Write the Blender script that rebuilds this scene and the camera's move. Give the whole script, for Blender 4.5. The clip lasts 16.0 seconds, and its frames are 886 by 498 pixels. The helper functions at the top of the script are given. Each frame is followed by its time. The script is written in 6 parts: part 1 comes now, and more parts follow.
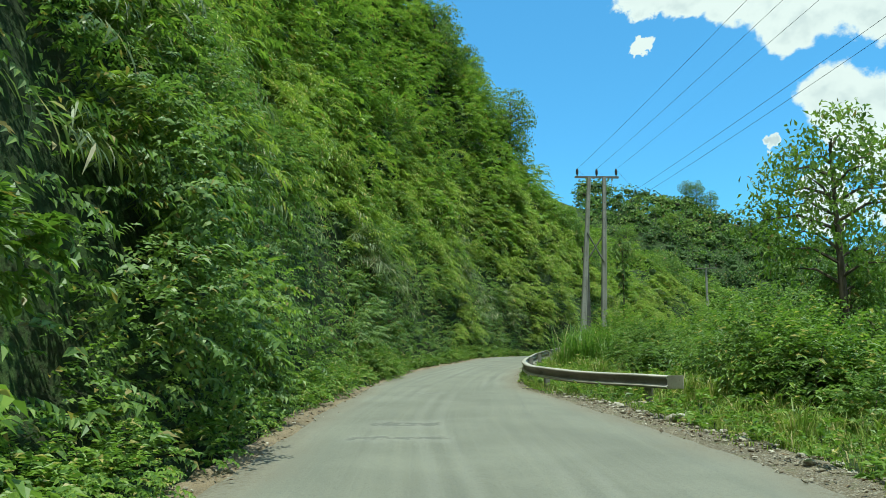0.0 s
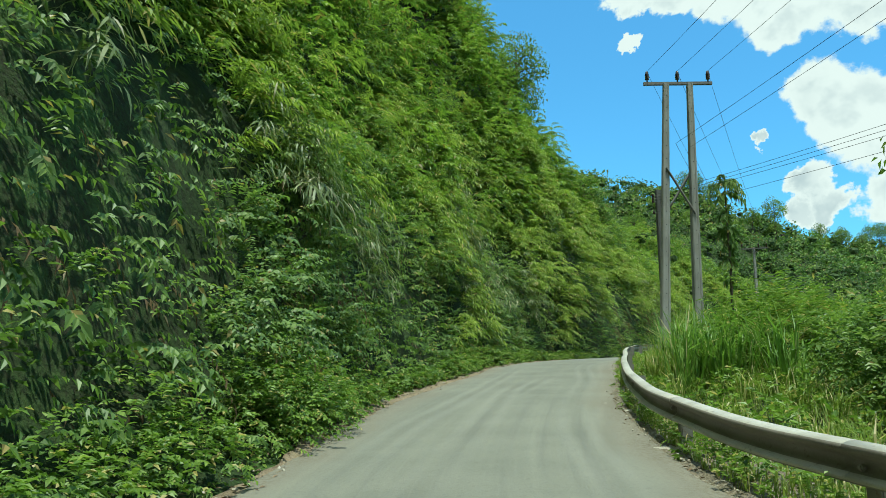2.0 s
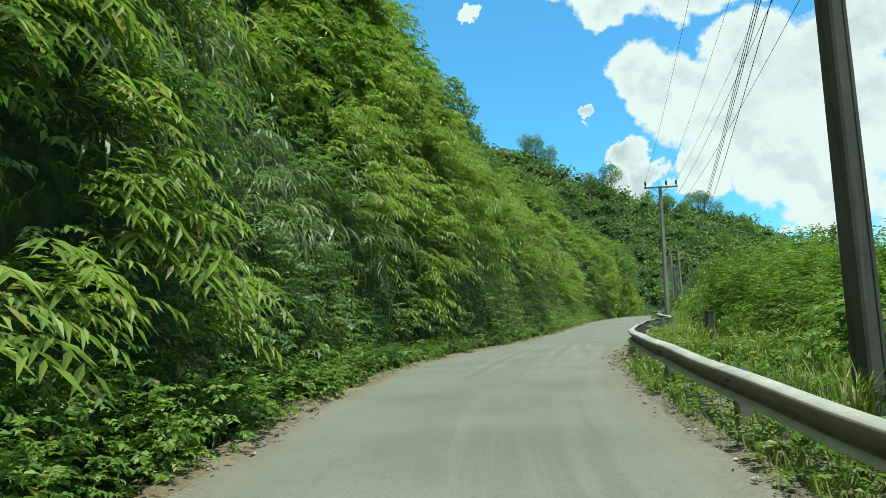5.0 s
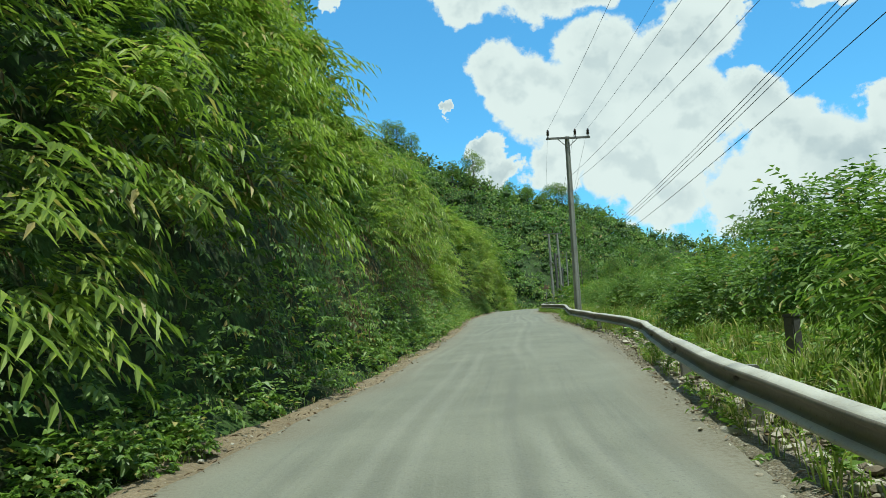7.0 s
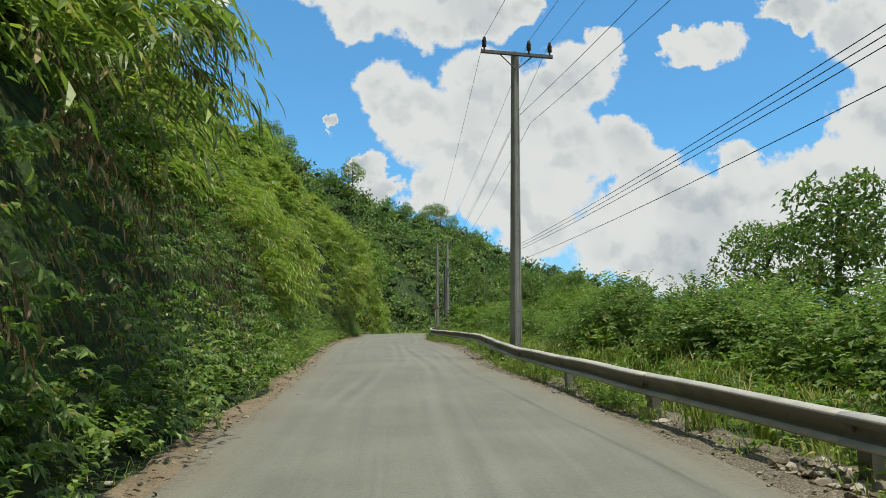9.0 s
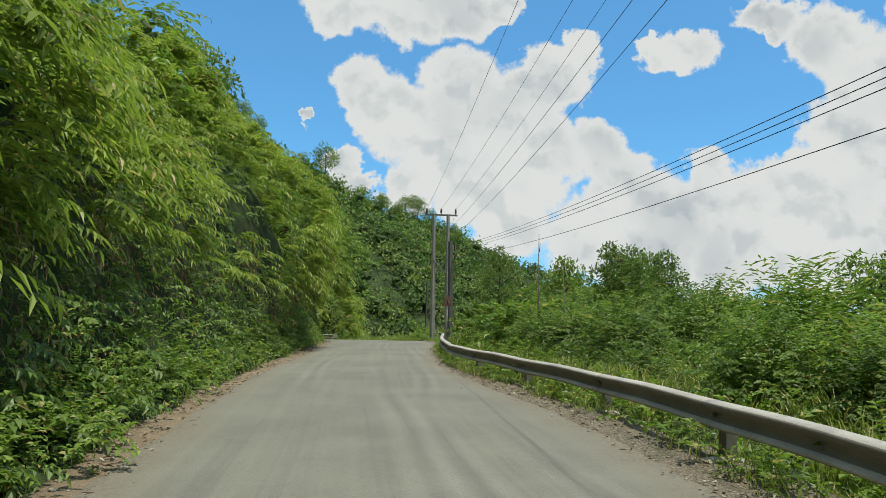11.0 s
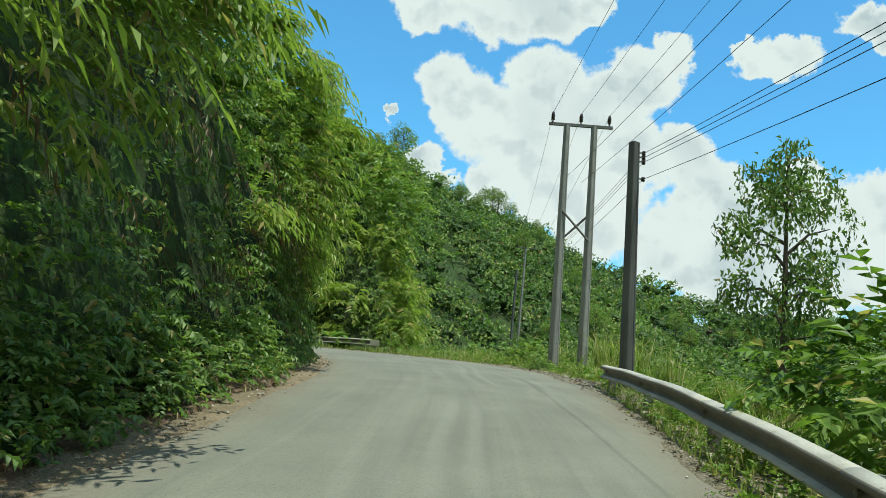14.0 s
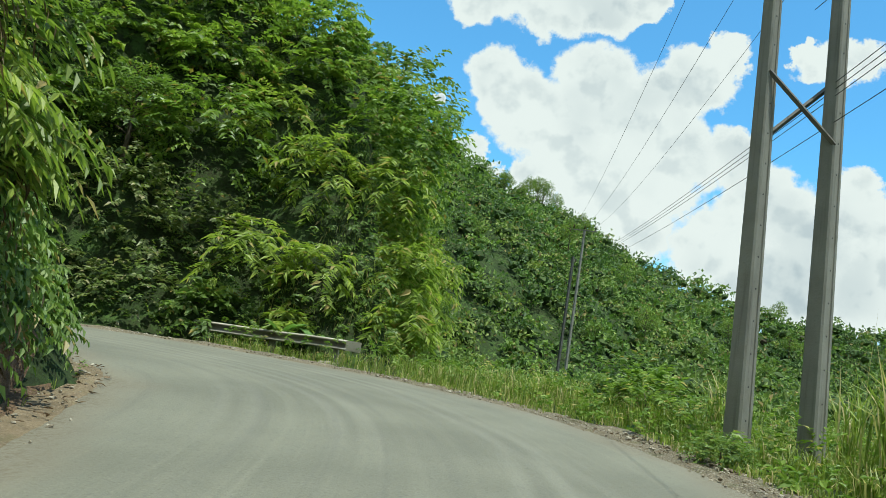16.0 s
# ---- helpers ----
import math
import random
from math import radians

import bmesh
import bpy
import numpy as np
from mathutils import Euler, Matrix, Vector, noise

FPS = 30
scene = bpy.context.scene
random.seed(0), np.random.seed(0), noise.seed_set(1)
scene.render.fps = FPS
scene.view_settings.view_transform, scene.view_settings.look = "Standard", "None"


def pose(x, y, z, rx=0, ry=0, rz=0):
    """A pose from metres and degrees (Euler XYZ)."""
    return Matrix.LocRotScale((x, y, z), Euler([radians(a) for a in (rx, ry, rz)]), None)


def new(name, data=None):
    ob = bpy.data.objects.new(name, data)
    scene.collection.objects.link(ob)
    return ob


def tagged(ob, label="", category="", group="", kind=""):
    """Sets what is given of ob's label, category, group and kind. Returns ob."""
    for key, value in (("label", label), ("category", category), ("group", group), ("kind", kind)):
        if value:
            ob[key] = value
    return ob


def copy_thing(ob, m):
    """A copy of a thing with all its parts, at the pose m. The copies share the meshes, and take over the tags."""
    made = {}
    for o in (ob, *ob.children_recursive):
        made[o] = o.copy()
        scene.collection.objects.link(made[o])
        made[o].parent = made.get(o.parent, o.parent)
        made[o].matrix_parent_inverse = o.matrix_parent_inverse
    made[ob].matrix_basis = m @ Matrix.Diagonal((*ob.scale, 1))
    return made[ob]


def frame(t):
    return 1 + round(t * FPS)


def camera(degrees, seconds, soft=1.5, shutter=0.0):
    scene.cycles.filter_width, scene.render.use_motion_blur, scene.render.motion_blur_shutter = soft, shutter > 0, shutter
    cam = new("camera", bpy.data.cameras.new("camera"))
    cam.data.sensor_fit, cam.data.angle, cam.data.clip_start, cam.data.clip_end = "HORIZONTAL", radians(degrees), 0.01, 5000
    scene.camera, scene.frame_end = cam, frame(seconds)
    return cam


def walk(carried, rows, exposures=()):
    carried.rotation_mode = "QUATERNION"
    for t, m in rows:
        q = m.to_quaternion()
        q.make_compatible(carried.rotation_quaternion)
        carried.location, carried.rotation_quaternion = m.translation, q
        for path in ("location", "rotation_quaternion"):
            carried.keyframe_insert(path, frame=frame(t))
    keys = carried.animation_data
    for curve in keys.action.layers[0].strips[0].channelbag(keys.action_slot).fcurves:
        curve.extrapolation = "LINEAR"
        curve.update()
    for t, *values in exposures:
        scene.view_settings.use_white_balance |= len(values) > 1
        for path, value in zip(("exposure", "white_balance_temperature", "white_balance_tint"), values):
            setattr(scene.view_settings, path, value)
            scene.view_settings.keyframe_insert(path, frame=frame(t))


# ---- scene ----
# ---------------------------------------------------------------- camera
cam = camera(63.17, 16.0, soft=0.5)
# seconds, x, y, z, yaw, pitch, roll
PATH = [
    (0.0, -0.001, 0.041, 1.523, -1.58, 12.14, 2.21),
    (0.5, -0.121, 4.177, 1.842, -0.80, 11.98, 0.22),
    (1.0, -0.109, 7.987, 2.231, -0.41, 11.83, 1.31),
    (1.5, 0.012, 11.786, 2.561, -0.53, 12.49, 1.57),
    (2.0, 0.226, 15.367, 2.871, -2.36, 12.04, 1.48),
    (2.5, 0.571, 19.012, 3.199, -4.14, 10.51, 1.90),
    (3.0, 1.015, 22.619, 3.580, -5.91, 10.21, 1.87),
    (3.5, 1.579, 26.254, 3.993, -8.74, 10.05, 0.75),
    (6.0, 6.490, 44.150, 6.035, -21.77, 8.54, -1.68),
    (6.5, 8.228, 48.126, 6.440, -25.61, 8.31, -2.50),
    (7.0, 10.028, 51.931, 6.706, -26.41, 8.55, -2.24),
    (7.5, 11.915, 55.666, 7.004, -28.14, 8.59, -0.50),
    (8.0, 13.967, 59.389, 7.344, -32.03, 9.92, 0.52),
    (8.5, 16.208, 63.220, 7.690, -33.97, 9.87, 1.03),
    (9.0, 18.628, 67.089, 8.055, -36.57, 9.97, 0.80),
    (11.5, 32.938, 90.226, 10.368, -38.75, 9.79, 1.97),
    (12.0, 35.324, 93.844, 10.674, -38.17, 9.64, 1.60),
    (12.5, 37.725, 97.474, 11.014, -37.99, 9.85, 1.32),
    (13.0, 40.151, 101.097, 11.321, -37.82, 10.00, 1.85),
    (13.5, 42.698, 104.802, 11.649, -35.89, 9.97, 2.67),
    (14.0, 45.258, 108.341, 12.003, -32.65, 9.31, 6.05),
    (14.5, 47.666, 111.602, 12.336, -30.66, 8.66, 5.30),
    (15.0, 50.050, 115.020, 12.625, -30.33, 8.41, 5.49),
    (15.5, 52.279, 118.387, 12.912, -30.07, 8.29, 6.46),
    (16.0, 54.240, 121.835, 13.101, -29.54, 8.21, 9.48),
]
walk(cam, [(t, pose(x, y, z, 90 + p, 0, yaw) @ pose(0, 0, 0, 0, 0, roll)) for t, x, y, z, yaw, p, roll in PATH],
     [(0.0, 0.18, 6050, -12), (3.5, 0.18, 6050, -12), (7.3, 0.0, 6050, -8), (8.2, -0.15, 6500, 5), (12.9, -0.15, 6500, 5), (13.6, -0.02, 6200, -6), (14.2, 0.05, 6200, -7), (16.0, 0.1, 6250, -4)])

# ---------------------------------------------------------------- light
SUN_DIR = Vector((0.02, -0.2, 1.0)).normalized()
sun = new("sun", bpy.data.lights.new("sun", "SUN"))
sun.data.energy, sun.data.angle, sun.data.color = 5.0, radians(0.5), (1.0, 0.95, 0.86)
sun.rotation_euler = SUN_DIR.to_track_quat("Z", "Y").to_euler()


class Nodes:
    """Short hand for node trees."""

    def __init__(self, tree):
        self.tree = tree
        tree.nodes.clear()

    def add(self, kind, sets=(), **inputs):
        n = self.tree.nodes.new(kind)
        for key, value in dict(sets).items():
            if key == "operation":
                n.operation = value
            elif key == "blend_type":
                n.blend_type = value
            elif key == "data_type":
                n.data_type = value
            elif key == "interpolation_type":
                n.interpolation_type = value
            elif key == "feature":
                n.feature = value
            elif key == "uv_map":
                n.uv_map = value
        for key, value in inputs.items():
            self.put(n.inputs[int(key[1:])] if key[0] == "i" and key[1:].isdigit() else n.inputs[key.replace("_", " ")], value)
        return n

    def put(self, socket, value):
        if isinstance(value, bpy.types.NodeSocket):
            self.tree.links.new(value, socket)
        elif isinstance(value, bpy.types.Node):
            self.tree.links.new(value.outputs[0], socket)
        elif isinstance(value, tuple) and len(value) == 3 and len(socket.default_value) == 4:
            socket.default_value = (*value, 1)
        else:
            socket.default_value = value

    def math(self, op, a, b=0.0, c=0.0):
        return self.add("ShaderNodeMath", {"operation": op}, i0=a, i1=b, i2=c).outputs[0]

    def smooth(self, value, lo, hi):
        n = self.add("ShaderNodeMapRange", {"interpolation_type": "SMOOTHSTEP"}, Value=value)
        n.inputs[1].default_value, n.inputs[2].default_value = lo, hi
        return n.outputs[0]

    def mix(self, fac, a, b, blend="MIX"):
        n = self.add("ShaderNodeMix", {"data_type": "RGBA", "blend_type": blend})
        self.put(n.inputs[0], fac), self.put(n.inputs[6], a), self.put(n.inputs[7], b)
        return n.outputs[2]

    def noise(self, vector, scale, detail=4.0, rough=0.55):
        n = self.add("ShaderNodeTexNoise", Scale=scale, Detail=detail, Roughness=rough)
        if vector is not None:
            self.put(n.inputs["Vector"], vector)
        return n.outputs[0]

    def ramp(self, fac, stops):
        n = self.add("ShaderNodeValToRGB", Fac=fac)
        e = n.color_ramp.elements
        while len(e) < len(stops):
            e.new(0.5)
        for s, (p, c) in zip(e, stops):
            s.position, s.color = p, (*c, 1)
        return n.outputs[0]


def build_world():
    world = bpy.data.worlds.new("world")
    scene.world = world
    world.use_nodes = True
    k = Nodes(world.node_tree)
    sky = k.add("ShaderNodeTexSky")
    sky.sky_type, sky.sun_disc = "NISHITA", False
    sky.sun_elevation, sky.sun_rotation = math.asin(SUN_DIR.z), math.atan2(SUN_DIR.x, SUN_DIR.y)
    sky.air_density, sky.dust_density, sky.ozone_density = 1.0, 0.6, 2.2
    way = k.add("ShaderNodeTexCoord").outputs["Generated"]

    def dot(v):
        n = k.add("ShaderNodeVectorMath", {"operation": "DOT_PRODUCT"}, i0=way)
        n.inputs[1].default_value = v
        return n.outputs["Value"]

    # a plane of the sky towards the valley, on which the cumulus stand
    ahead = k.math("MAXIMUM", dot((0.5967, 0.7640, 0.1684)), 0.05)
    u = k.math("DIVIDE", dot((0.7855, -0.6185, 0.0227)), ahead)
    v = k.math("DIVIDE", dot((-0.1235, -0.1206, 0.9850)), ahead)
    flat = k.add("ShaderNodeCombineXYZ", X=u, Y=v).outputs[0]
    warp = k.add("ShaderNodeTexNoise", Scale=7.0, Detail=6.0, Roughness=0.62, Vector=flat)
    shift = k.add("ShaderNodeVectorMath", {"operation": "SUBTRACT"}, i0=warp.outputs["Color"])
    shift.inputs[1].default_value = (0.5, 0.5, 0.5)
    moved = k.add("ShaderNodeVectorMath", {"operation": "MULTIPLY_ADD"}, i0=shift.outputs[0], i2=flat)
    moved.inputs[1].default_value = (0.12, 0.10, 0.0)
    curl = k.add("ShaderNodeTexNoise", Scale=26.0, Detail=5.0, Roughness=0.6, Vector=flat)
    curled = k.add("ShaderNodeVectorMath", {"operation": "SUBTRACT"}, i0=curl.outputs["Color"])
    curled.inputs[1].default_value = (0.5, 0.5, 0.5)
    again = k.add("ShaderNodeVectorMath", {"operation": "MULTIPLY_ADD"}, i0=curled.outputs[0], i2=moved.outputs[0])
    again.inputs[1].default_value = (0.05, 0.05, 0.0)
    moved = again.outputs[0]
    # heaps: right, up, radius, flatness of each puff, in radians of that plane
    heap_a = [(-0.105, 0.215, 0.062, 1), (-0.055, 0.18, 0.075, 1), (0.035, 0.215, 0.08, 1), (0.105, 0.20, 0.075, 1),
              (0.165, 0.245, 0.065, 1), (0.205, 0.285, 0.038, 1), (0.01, 0.14, 0.075, 1), (0.055, 0.08, 0.075, 1),
              (0.13, 0.12, 0.085, 1), (0.10, 0.03, 0.07, 1), (-0.04, 0.085, 0.045, 1)]
    heap_b = [(0.225, 0.14, 0.055, 1), (0.27, 0.09, 0.07, 1), (0.335, 0.05, 0.08, 1), (0.39, 0.10, 0.05, 1),
              (0.455, 0.065, 0.07, 1), (0.53, 0.09, 0.07, 1), (0.61, 0.05, 0.09, 1), (0.21, 0.02, 0.07, 1), (0.42, 0.0, 0.09, 1), (0.3, -0.02, 0.08, 1), (0.7, 0.0, 0.1, 1), (0.5, 0.03, 0.09, 1), (0.58, -0.01, 0.09, 1)]
    heap_c = [(0.56, 0.30, 0.07, 1), (0.63, 0.25, 0.10, 1), (0.58, 0.165, 0.07, 1), (0.71, 0.32, 0.10, 1), (0.66, 0.12, 0.09, 1), (0.47, 0.325, 0.035, 1.6)]
    heap_d = [(-0.33, 0.44, 0.035, 1.5), (-0.26, 0.42, 0.045, 1.4), (-0.19, 0.40, 0.06, 1.2), (-0.12, 0.355, 0.062, 1.2), (-0.04, 0.33, 0.06, 1.3), (0.03, 0.335, 0.05, 1.3), (0.09, 0.345, 0.03, 1.2),
              (0.345, 0.284, 0.038, 1.7), (0.30, 0.295, 0.02, 1.2)]
    heap_e = [(-0.122, 0.115, 0.027, 1), (-0.105, 0.085, 0.026, 1.1), (-0.138, 0.085, 0.021, 1.2), (-0.19, 0.175, 0.012, 1), (-0.343, 0.37, 0.014, 1.8)]
    sepa = k.add("ShaderNodeSeparateXYZ", Vector=moved)
    field = None
    for x, y, r, f in heap_a + heap_b + heap_c + heap_d + heap_e:
        dx = k.math("MULTIPLY", k.math("SUBTRACT", sepa.outputs[0], x), 1 / (r * f))
        dy = k.math("MULTIPLY", k.math("SUBTRACT", sepa.outputs[1], y), 1 / r)
        near = k.math("MULTIPLY_ADD", dx, dx, k.math("MULTIPLY", dy, dy))
        field = near if field is None else k.add("ShaderNodeMath", {"operation": "SMOOTH_MIN"}, i0=field, i1=near, i2=0.3).outputs[0]
    front = k.smooth(dot((0.5967, 0.7640, 0.1684)), 0.25, 0.4)
    body = k.math("MULTIPLY", k.smooth(k.math("MULTIPLY", field, -1.0), -0.84, -0.54), front)
    # cumulus over the rest of the sky, unseen, kept dense to brighten the shade
    rest = k.noise(way, 3.2, 8.0, 0.6)
    rest = k.math("MULTIPLY", k.smooth(rest, 0.39, 0.52), k.math("SUBTRACT", 1.0, front))
    mask = k.math("MAXIMUM", body, rest)
    inner = k.smooth(k.math("MULTIPLY", field, -1.0), -0.6, -0.1)
    # relief: billows are white above and grey below
    lower = k.add("ShaderNodeVectorMath", {"operation": "ADD"}, i0=flat)
    lower.inputs[1].default_value = (0.006, 0.022, 0.0)
    relief = k.math("SUBTRACT", k.noise(flat, 13.0, 4.0, 0.5), k.noise(lower.outputs[0], 13.0, 4.0, 0.5))
    shade = k.smooth(relief, -0.02, 0.13)
    base = k.smooth(k.noise(flat, 4.5, 3.0, 0.5), 0.44, 0.64)
    grey = k.math("MULTIPLY", k.math("ADD", k.math("MULTIPLY", shade, 0.45), k.math("MULTIPLY", base, 0.55)), inner)
    tone = k.mix(grey, (1.0, 1.0, 1.0), (0.60, 0.655, 0.71))
    bright = k.add("ShaderNodeVectorMath", {"operation": "SCALE"}, i0=tone)
    bright.inputs[3].default_value = 6.3
    tint = k.mix(1.0, sky.outputs[0], (0.80, 1.44, 1.66), "MULTIPLY")
    # pale haze and far cloud along the horizon
    haze = k.math("MULTIPLY", k.smooth(k.math("MULTIPLY", dot((0.0, 0.0, 1.0)), -1.0), -0.19, -0.07), 0.85)
    tint = k.mix(haze, tint, (3.7, 4.5, 5.1))
    out = k.mix(mask, tint, bright.outputs[0])
    bg = k.add("ShaderNodeBackground", Color=out, Strength=0.13)
    k.add("ShaderNodeOutputWorld", Surface=bg)


build_world()

# ---------------------------------------------------------------- materials
def material(name):
    m = bpy.data.materials.new(name)
    m.use_nodes = True
    return m, Nodes(m.node_tree)


def finish(k, base, rough=0.8, metal=0.0, height=None, depth=0.02, spec=0.5):
    b = k.add("ShaderNodeBsdfPrincipled", Base_Color=base, Roughness=rough, Metallic=metal)
    b.inputs["Specular IOR Level"].default_value = spec
    if height is not None:
        bump = k.add("ShaderNodeBump", Strength=1.0, Distance=depth, Height=height)
        k.put(b.inputs["Normal"], bump.outputs[0])
    k.add("ShaderNodeOutputMaterial", Surface=b)
    return b


def spot(k):
    return k.add("ShaderNodeTexCoord").outputs["Object"]


def leaf_material(name, dark, mid, light, dry=(0.22, 0.19, 0.08), dry_share=0.04, patch=0.25, through_share=0.42, rough=0.45):
    """Foliage: each leaf has its own tone, patches of the thicket differ, and light passes through."""
    m, k = material(name)
    place = k.add("ShaderNodeNewGeometry")
    own = place.outputs["Random Per Island"]
    region = k.smooth(k.noise(place.outputs["Position"], patch, 2.0), 0.36, 0.64)
    clump = k.smooth(k.noise(place.outputs["Position"], patch * 4.5, 2.0), 0.35, 0.65)
    twig = k.smooth(k.noise(place.outputs["Position"], patch * 13.0, 1.0), 0.4, 0.6)
    fac = k.math("ADD", k.math("MULTIPLY", own, 0.4), k.math("ADD", k.math("MULTIPLY", region, 0.18), k.math("ADD", k.math("MULTIPLY", clump, 0.22), k.math("MULTIPLY", twig, 0.2))))
    tone = k.ramp(fac, [(0.0, dark), (0.5, mid), (1.0, light)])
    again = k.math("FRACT", k.math("MULTIPLY", own, 37.7))
    tone = k.mix(k.math("LESS_THAN", again, dry_share), tone, dry)
    b = k.add("ShaderNodeBsdfPrincipled", Base_Color=tone, Roughness=rough)
    b.inputs["Specular IOR Level"].default_value = 0.35
    lit = k.mix(1.0, tone, (1.2, 1.35, 0.75), "MULTIPLY")
    t = k.add("ShaderNodeBsdfTranslucent", Color=lit)
    mixed = k.add("ShaderNodeMixShader", i0=through_share, i1=b, i2=t)
    k.add("ShaderNodeOutputMaterial", Surface=mixed)
    return m


bamboo_leaf = leaf_material("bamboo_leaf", (0.075, 0.118, 0.024), (0.22, 0.29, 0.055), (0.44, 0.50, 0.11), (0.42, 0.34, 0.14), 0.06, 0.3, 0.45)
reed_leaf = leaf_material("reed_leaf", (0.06, 0.085, 0.028), (0.145, 0.185, 0.062), (0.28, 0.31, 0.13), (0.40, 0.36, 0.22), 0.09, 0.4, 0.36)
broad_leaf = leaf_material("broad_leaf", (0.05, 0.09, 0.024), (0.14, 0.215, 0.055), (0.29, 0.37, 0.1), (0.30, 0.24, 0.08), 0.04, 0.25, 0.4)
weed_leaf = leaf_material("weed_leaf", (0.055, 0.10, 0.018), (0.15, 0.235, 0.04), (0.31, 0.40, 0.08), (0.42, 0.36, 0.13), 0.06, 0.5, 0.4)
hill_leaf = leaf_material("hill_leaf", (0.055, 0.095, 0.018), (0.16, 0.245, 0.044), (0.35, 0.44, 0.08), (0.24, 0.19, 0.06), 0.05, 0.09, 0.4)
far_leaf = leaf_material("far_leaf", (0.026, 0.052, 0.02), (0.075, 0.13, 0.04), (0.16, 0.24, 0.07), (0.2, 0.18, 0.07), 0.05, 0.03, 0.3, 0.6)
far_fresh = leaf_material("far_fresh", (0.04, 0.08, 0.022), (0.125, 0.21, 0.048), (0.26, 0.36, 0.085), (0.22, 0.19, 0.07), 0.05, 0.03, 0.3, 0.6)
far_cane = leaf_material("far_cane", (0.07, 0.11, 0.03), (0.19, 0.26, 0.07), (0.36, 0.42, 0.12), (0.3, 0.24, 0.1), 0.06, 0.03, 0.3, 0.6)
grass_blade = leaf_material("grass_blade", (0.085, 0.125, 0.022), (0.21, 0.27, 0.052), (0.39, 0.44, 0.12), (0.5, 0.42, 0.22), 0.18, 0.4, 0.4)

cane_blade = leaf_material("cane_blade", (0.06, 0.115, 0.02), (0.14, 0.235, 0.042), (0.27, 0.38, 0.08), (0.4, 0.36, 0.18), 0.06, 0.4, 0.4)
banana_leaf = leaf_material("banana_leaf", (0.10, 0.19, 0.05), (0.15, 0.27, 0.07), (0.22, 0.36, 0.10), (0.3, 0.26, 0.1), 0.02, 1.0, 0.3)

# dark green for lumps inside leaf heads: shade between leaves, put in colour
core_shade = leaf_material("core_shade", (0.03, 0.055, 0.014), (0.05, 0.085, 0.02), (0.08, 0.12, 0.028), (0.06, 0.05, 0.03), 0.03, 1.2, 0.1, 0.8)

dead_leaf = leaf_material("dead_leaf", (0.06, 0.04, 0.02), (0.13, 0.09, 0.045), (0.26, 0.19, 0.10), (0.3, 0.25, 0.17), 0.1, 0.6, 0.25, 0.8)


def make_soil():
    m, k = material("soil")
    p = spot(k)
    big, small = k.noise(p, 0.35, 5.0), k.noise(p, 9.0, 6.0, 0.65)
    # earth tone lowered to near black: stands for shade in the foliage gaps
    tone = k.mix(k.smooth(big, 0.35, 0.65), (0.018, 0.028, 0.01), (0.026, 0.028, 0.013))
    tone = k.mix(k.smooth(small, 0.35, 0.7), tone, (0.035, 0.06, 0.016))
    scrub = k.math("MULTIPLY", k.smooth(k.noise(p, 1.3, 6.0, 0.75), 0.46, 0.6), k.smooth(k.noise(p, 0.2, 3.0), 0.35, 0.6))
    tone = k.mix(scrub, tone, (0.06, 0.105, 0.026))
    finish(k, tone, 0.95, height=small, depth=0.08, spec=0.2)
    return m


def make_dirt(name, a, b, c, stony=0.7, moss=0.45):
    """Earth shoulder with grit, small stones and dead leaves."""
    m, k = material(name)
    p = spot(k)
    big, grit = k.noise(p, 1.1, 5.0), k.noise(p, 26.0, 5.0, 0.7)
    cell = k.add("ShaderNodeTexVoronoi", Scale=17.0, Vector=p)
    stones = k.add("ShaderNodeTexVoronoi", Scale=33.0, Vector=p)
    tone = k.mix(k.smooth(big, 0.35, 0.65), a, b)
    tone = k.mix(k.math("MULTIPLY", k.smooth(grit, 0.52, 0.7), 0.7), tone, c)
    tone = k.mix(k.math("MULTIPLY", k.smooth(cell.outputs["Color"], 0.76, 0.9), 0.5), tone, tuple(v * 0.5 for v in b))
    tone = k.mix(k.math("MULTIPLY", k.smooth(stones.outputs["Color"], 0.62, 0.8), stony), tone, tuple(v * 1.2 for v in c))
    tone = k.mix(k.math("MULTIPLY", k.smooth(stones.outputs["Distance"], 0.42, 0.6), stony * 0.6), tone, tuple(v * 0.45 for v in b))
    mossy = k.math("MULTIPLY", k.smooth(k.noise(p, 2.6, 5.0, 0.7), 0.52, 0.66), moss)
    tone = k.mix(mossy, tone, (0.10, 0.12, 0.04))
    high = k.math("ADD", grit, k.math("MULTIPLY", stones.outputs["Distance"], -1.7 * stony))
    finish(k, tone, 0.95, height=high, depth=0.04, spec=0.2)
    return m


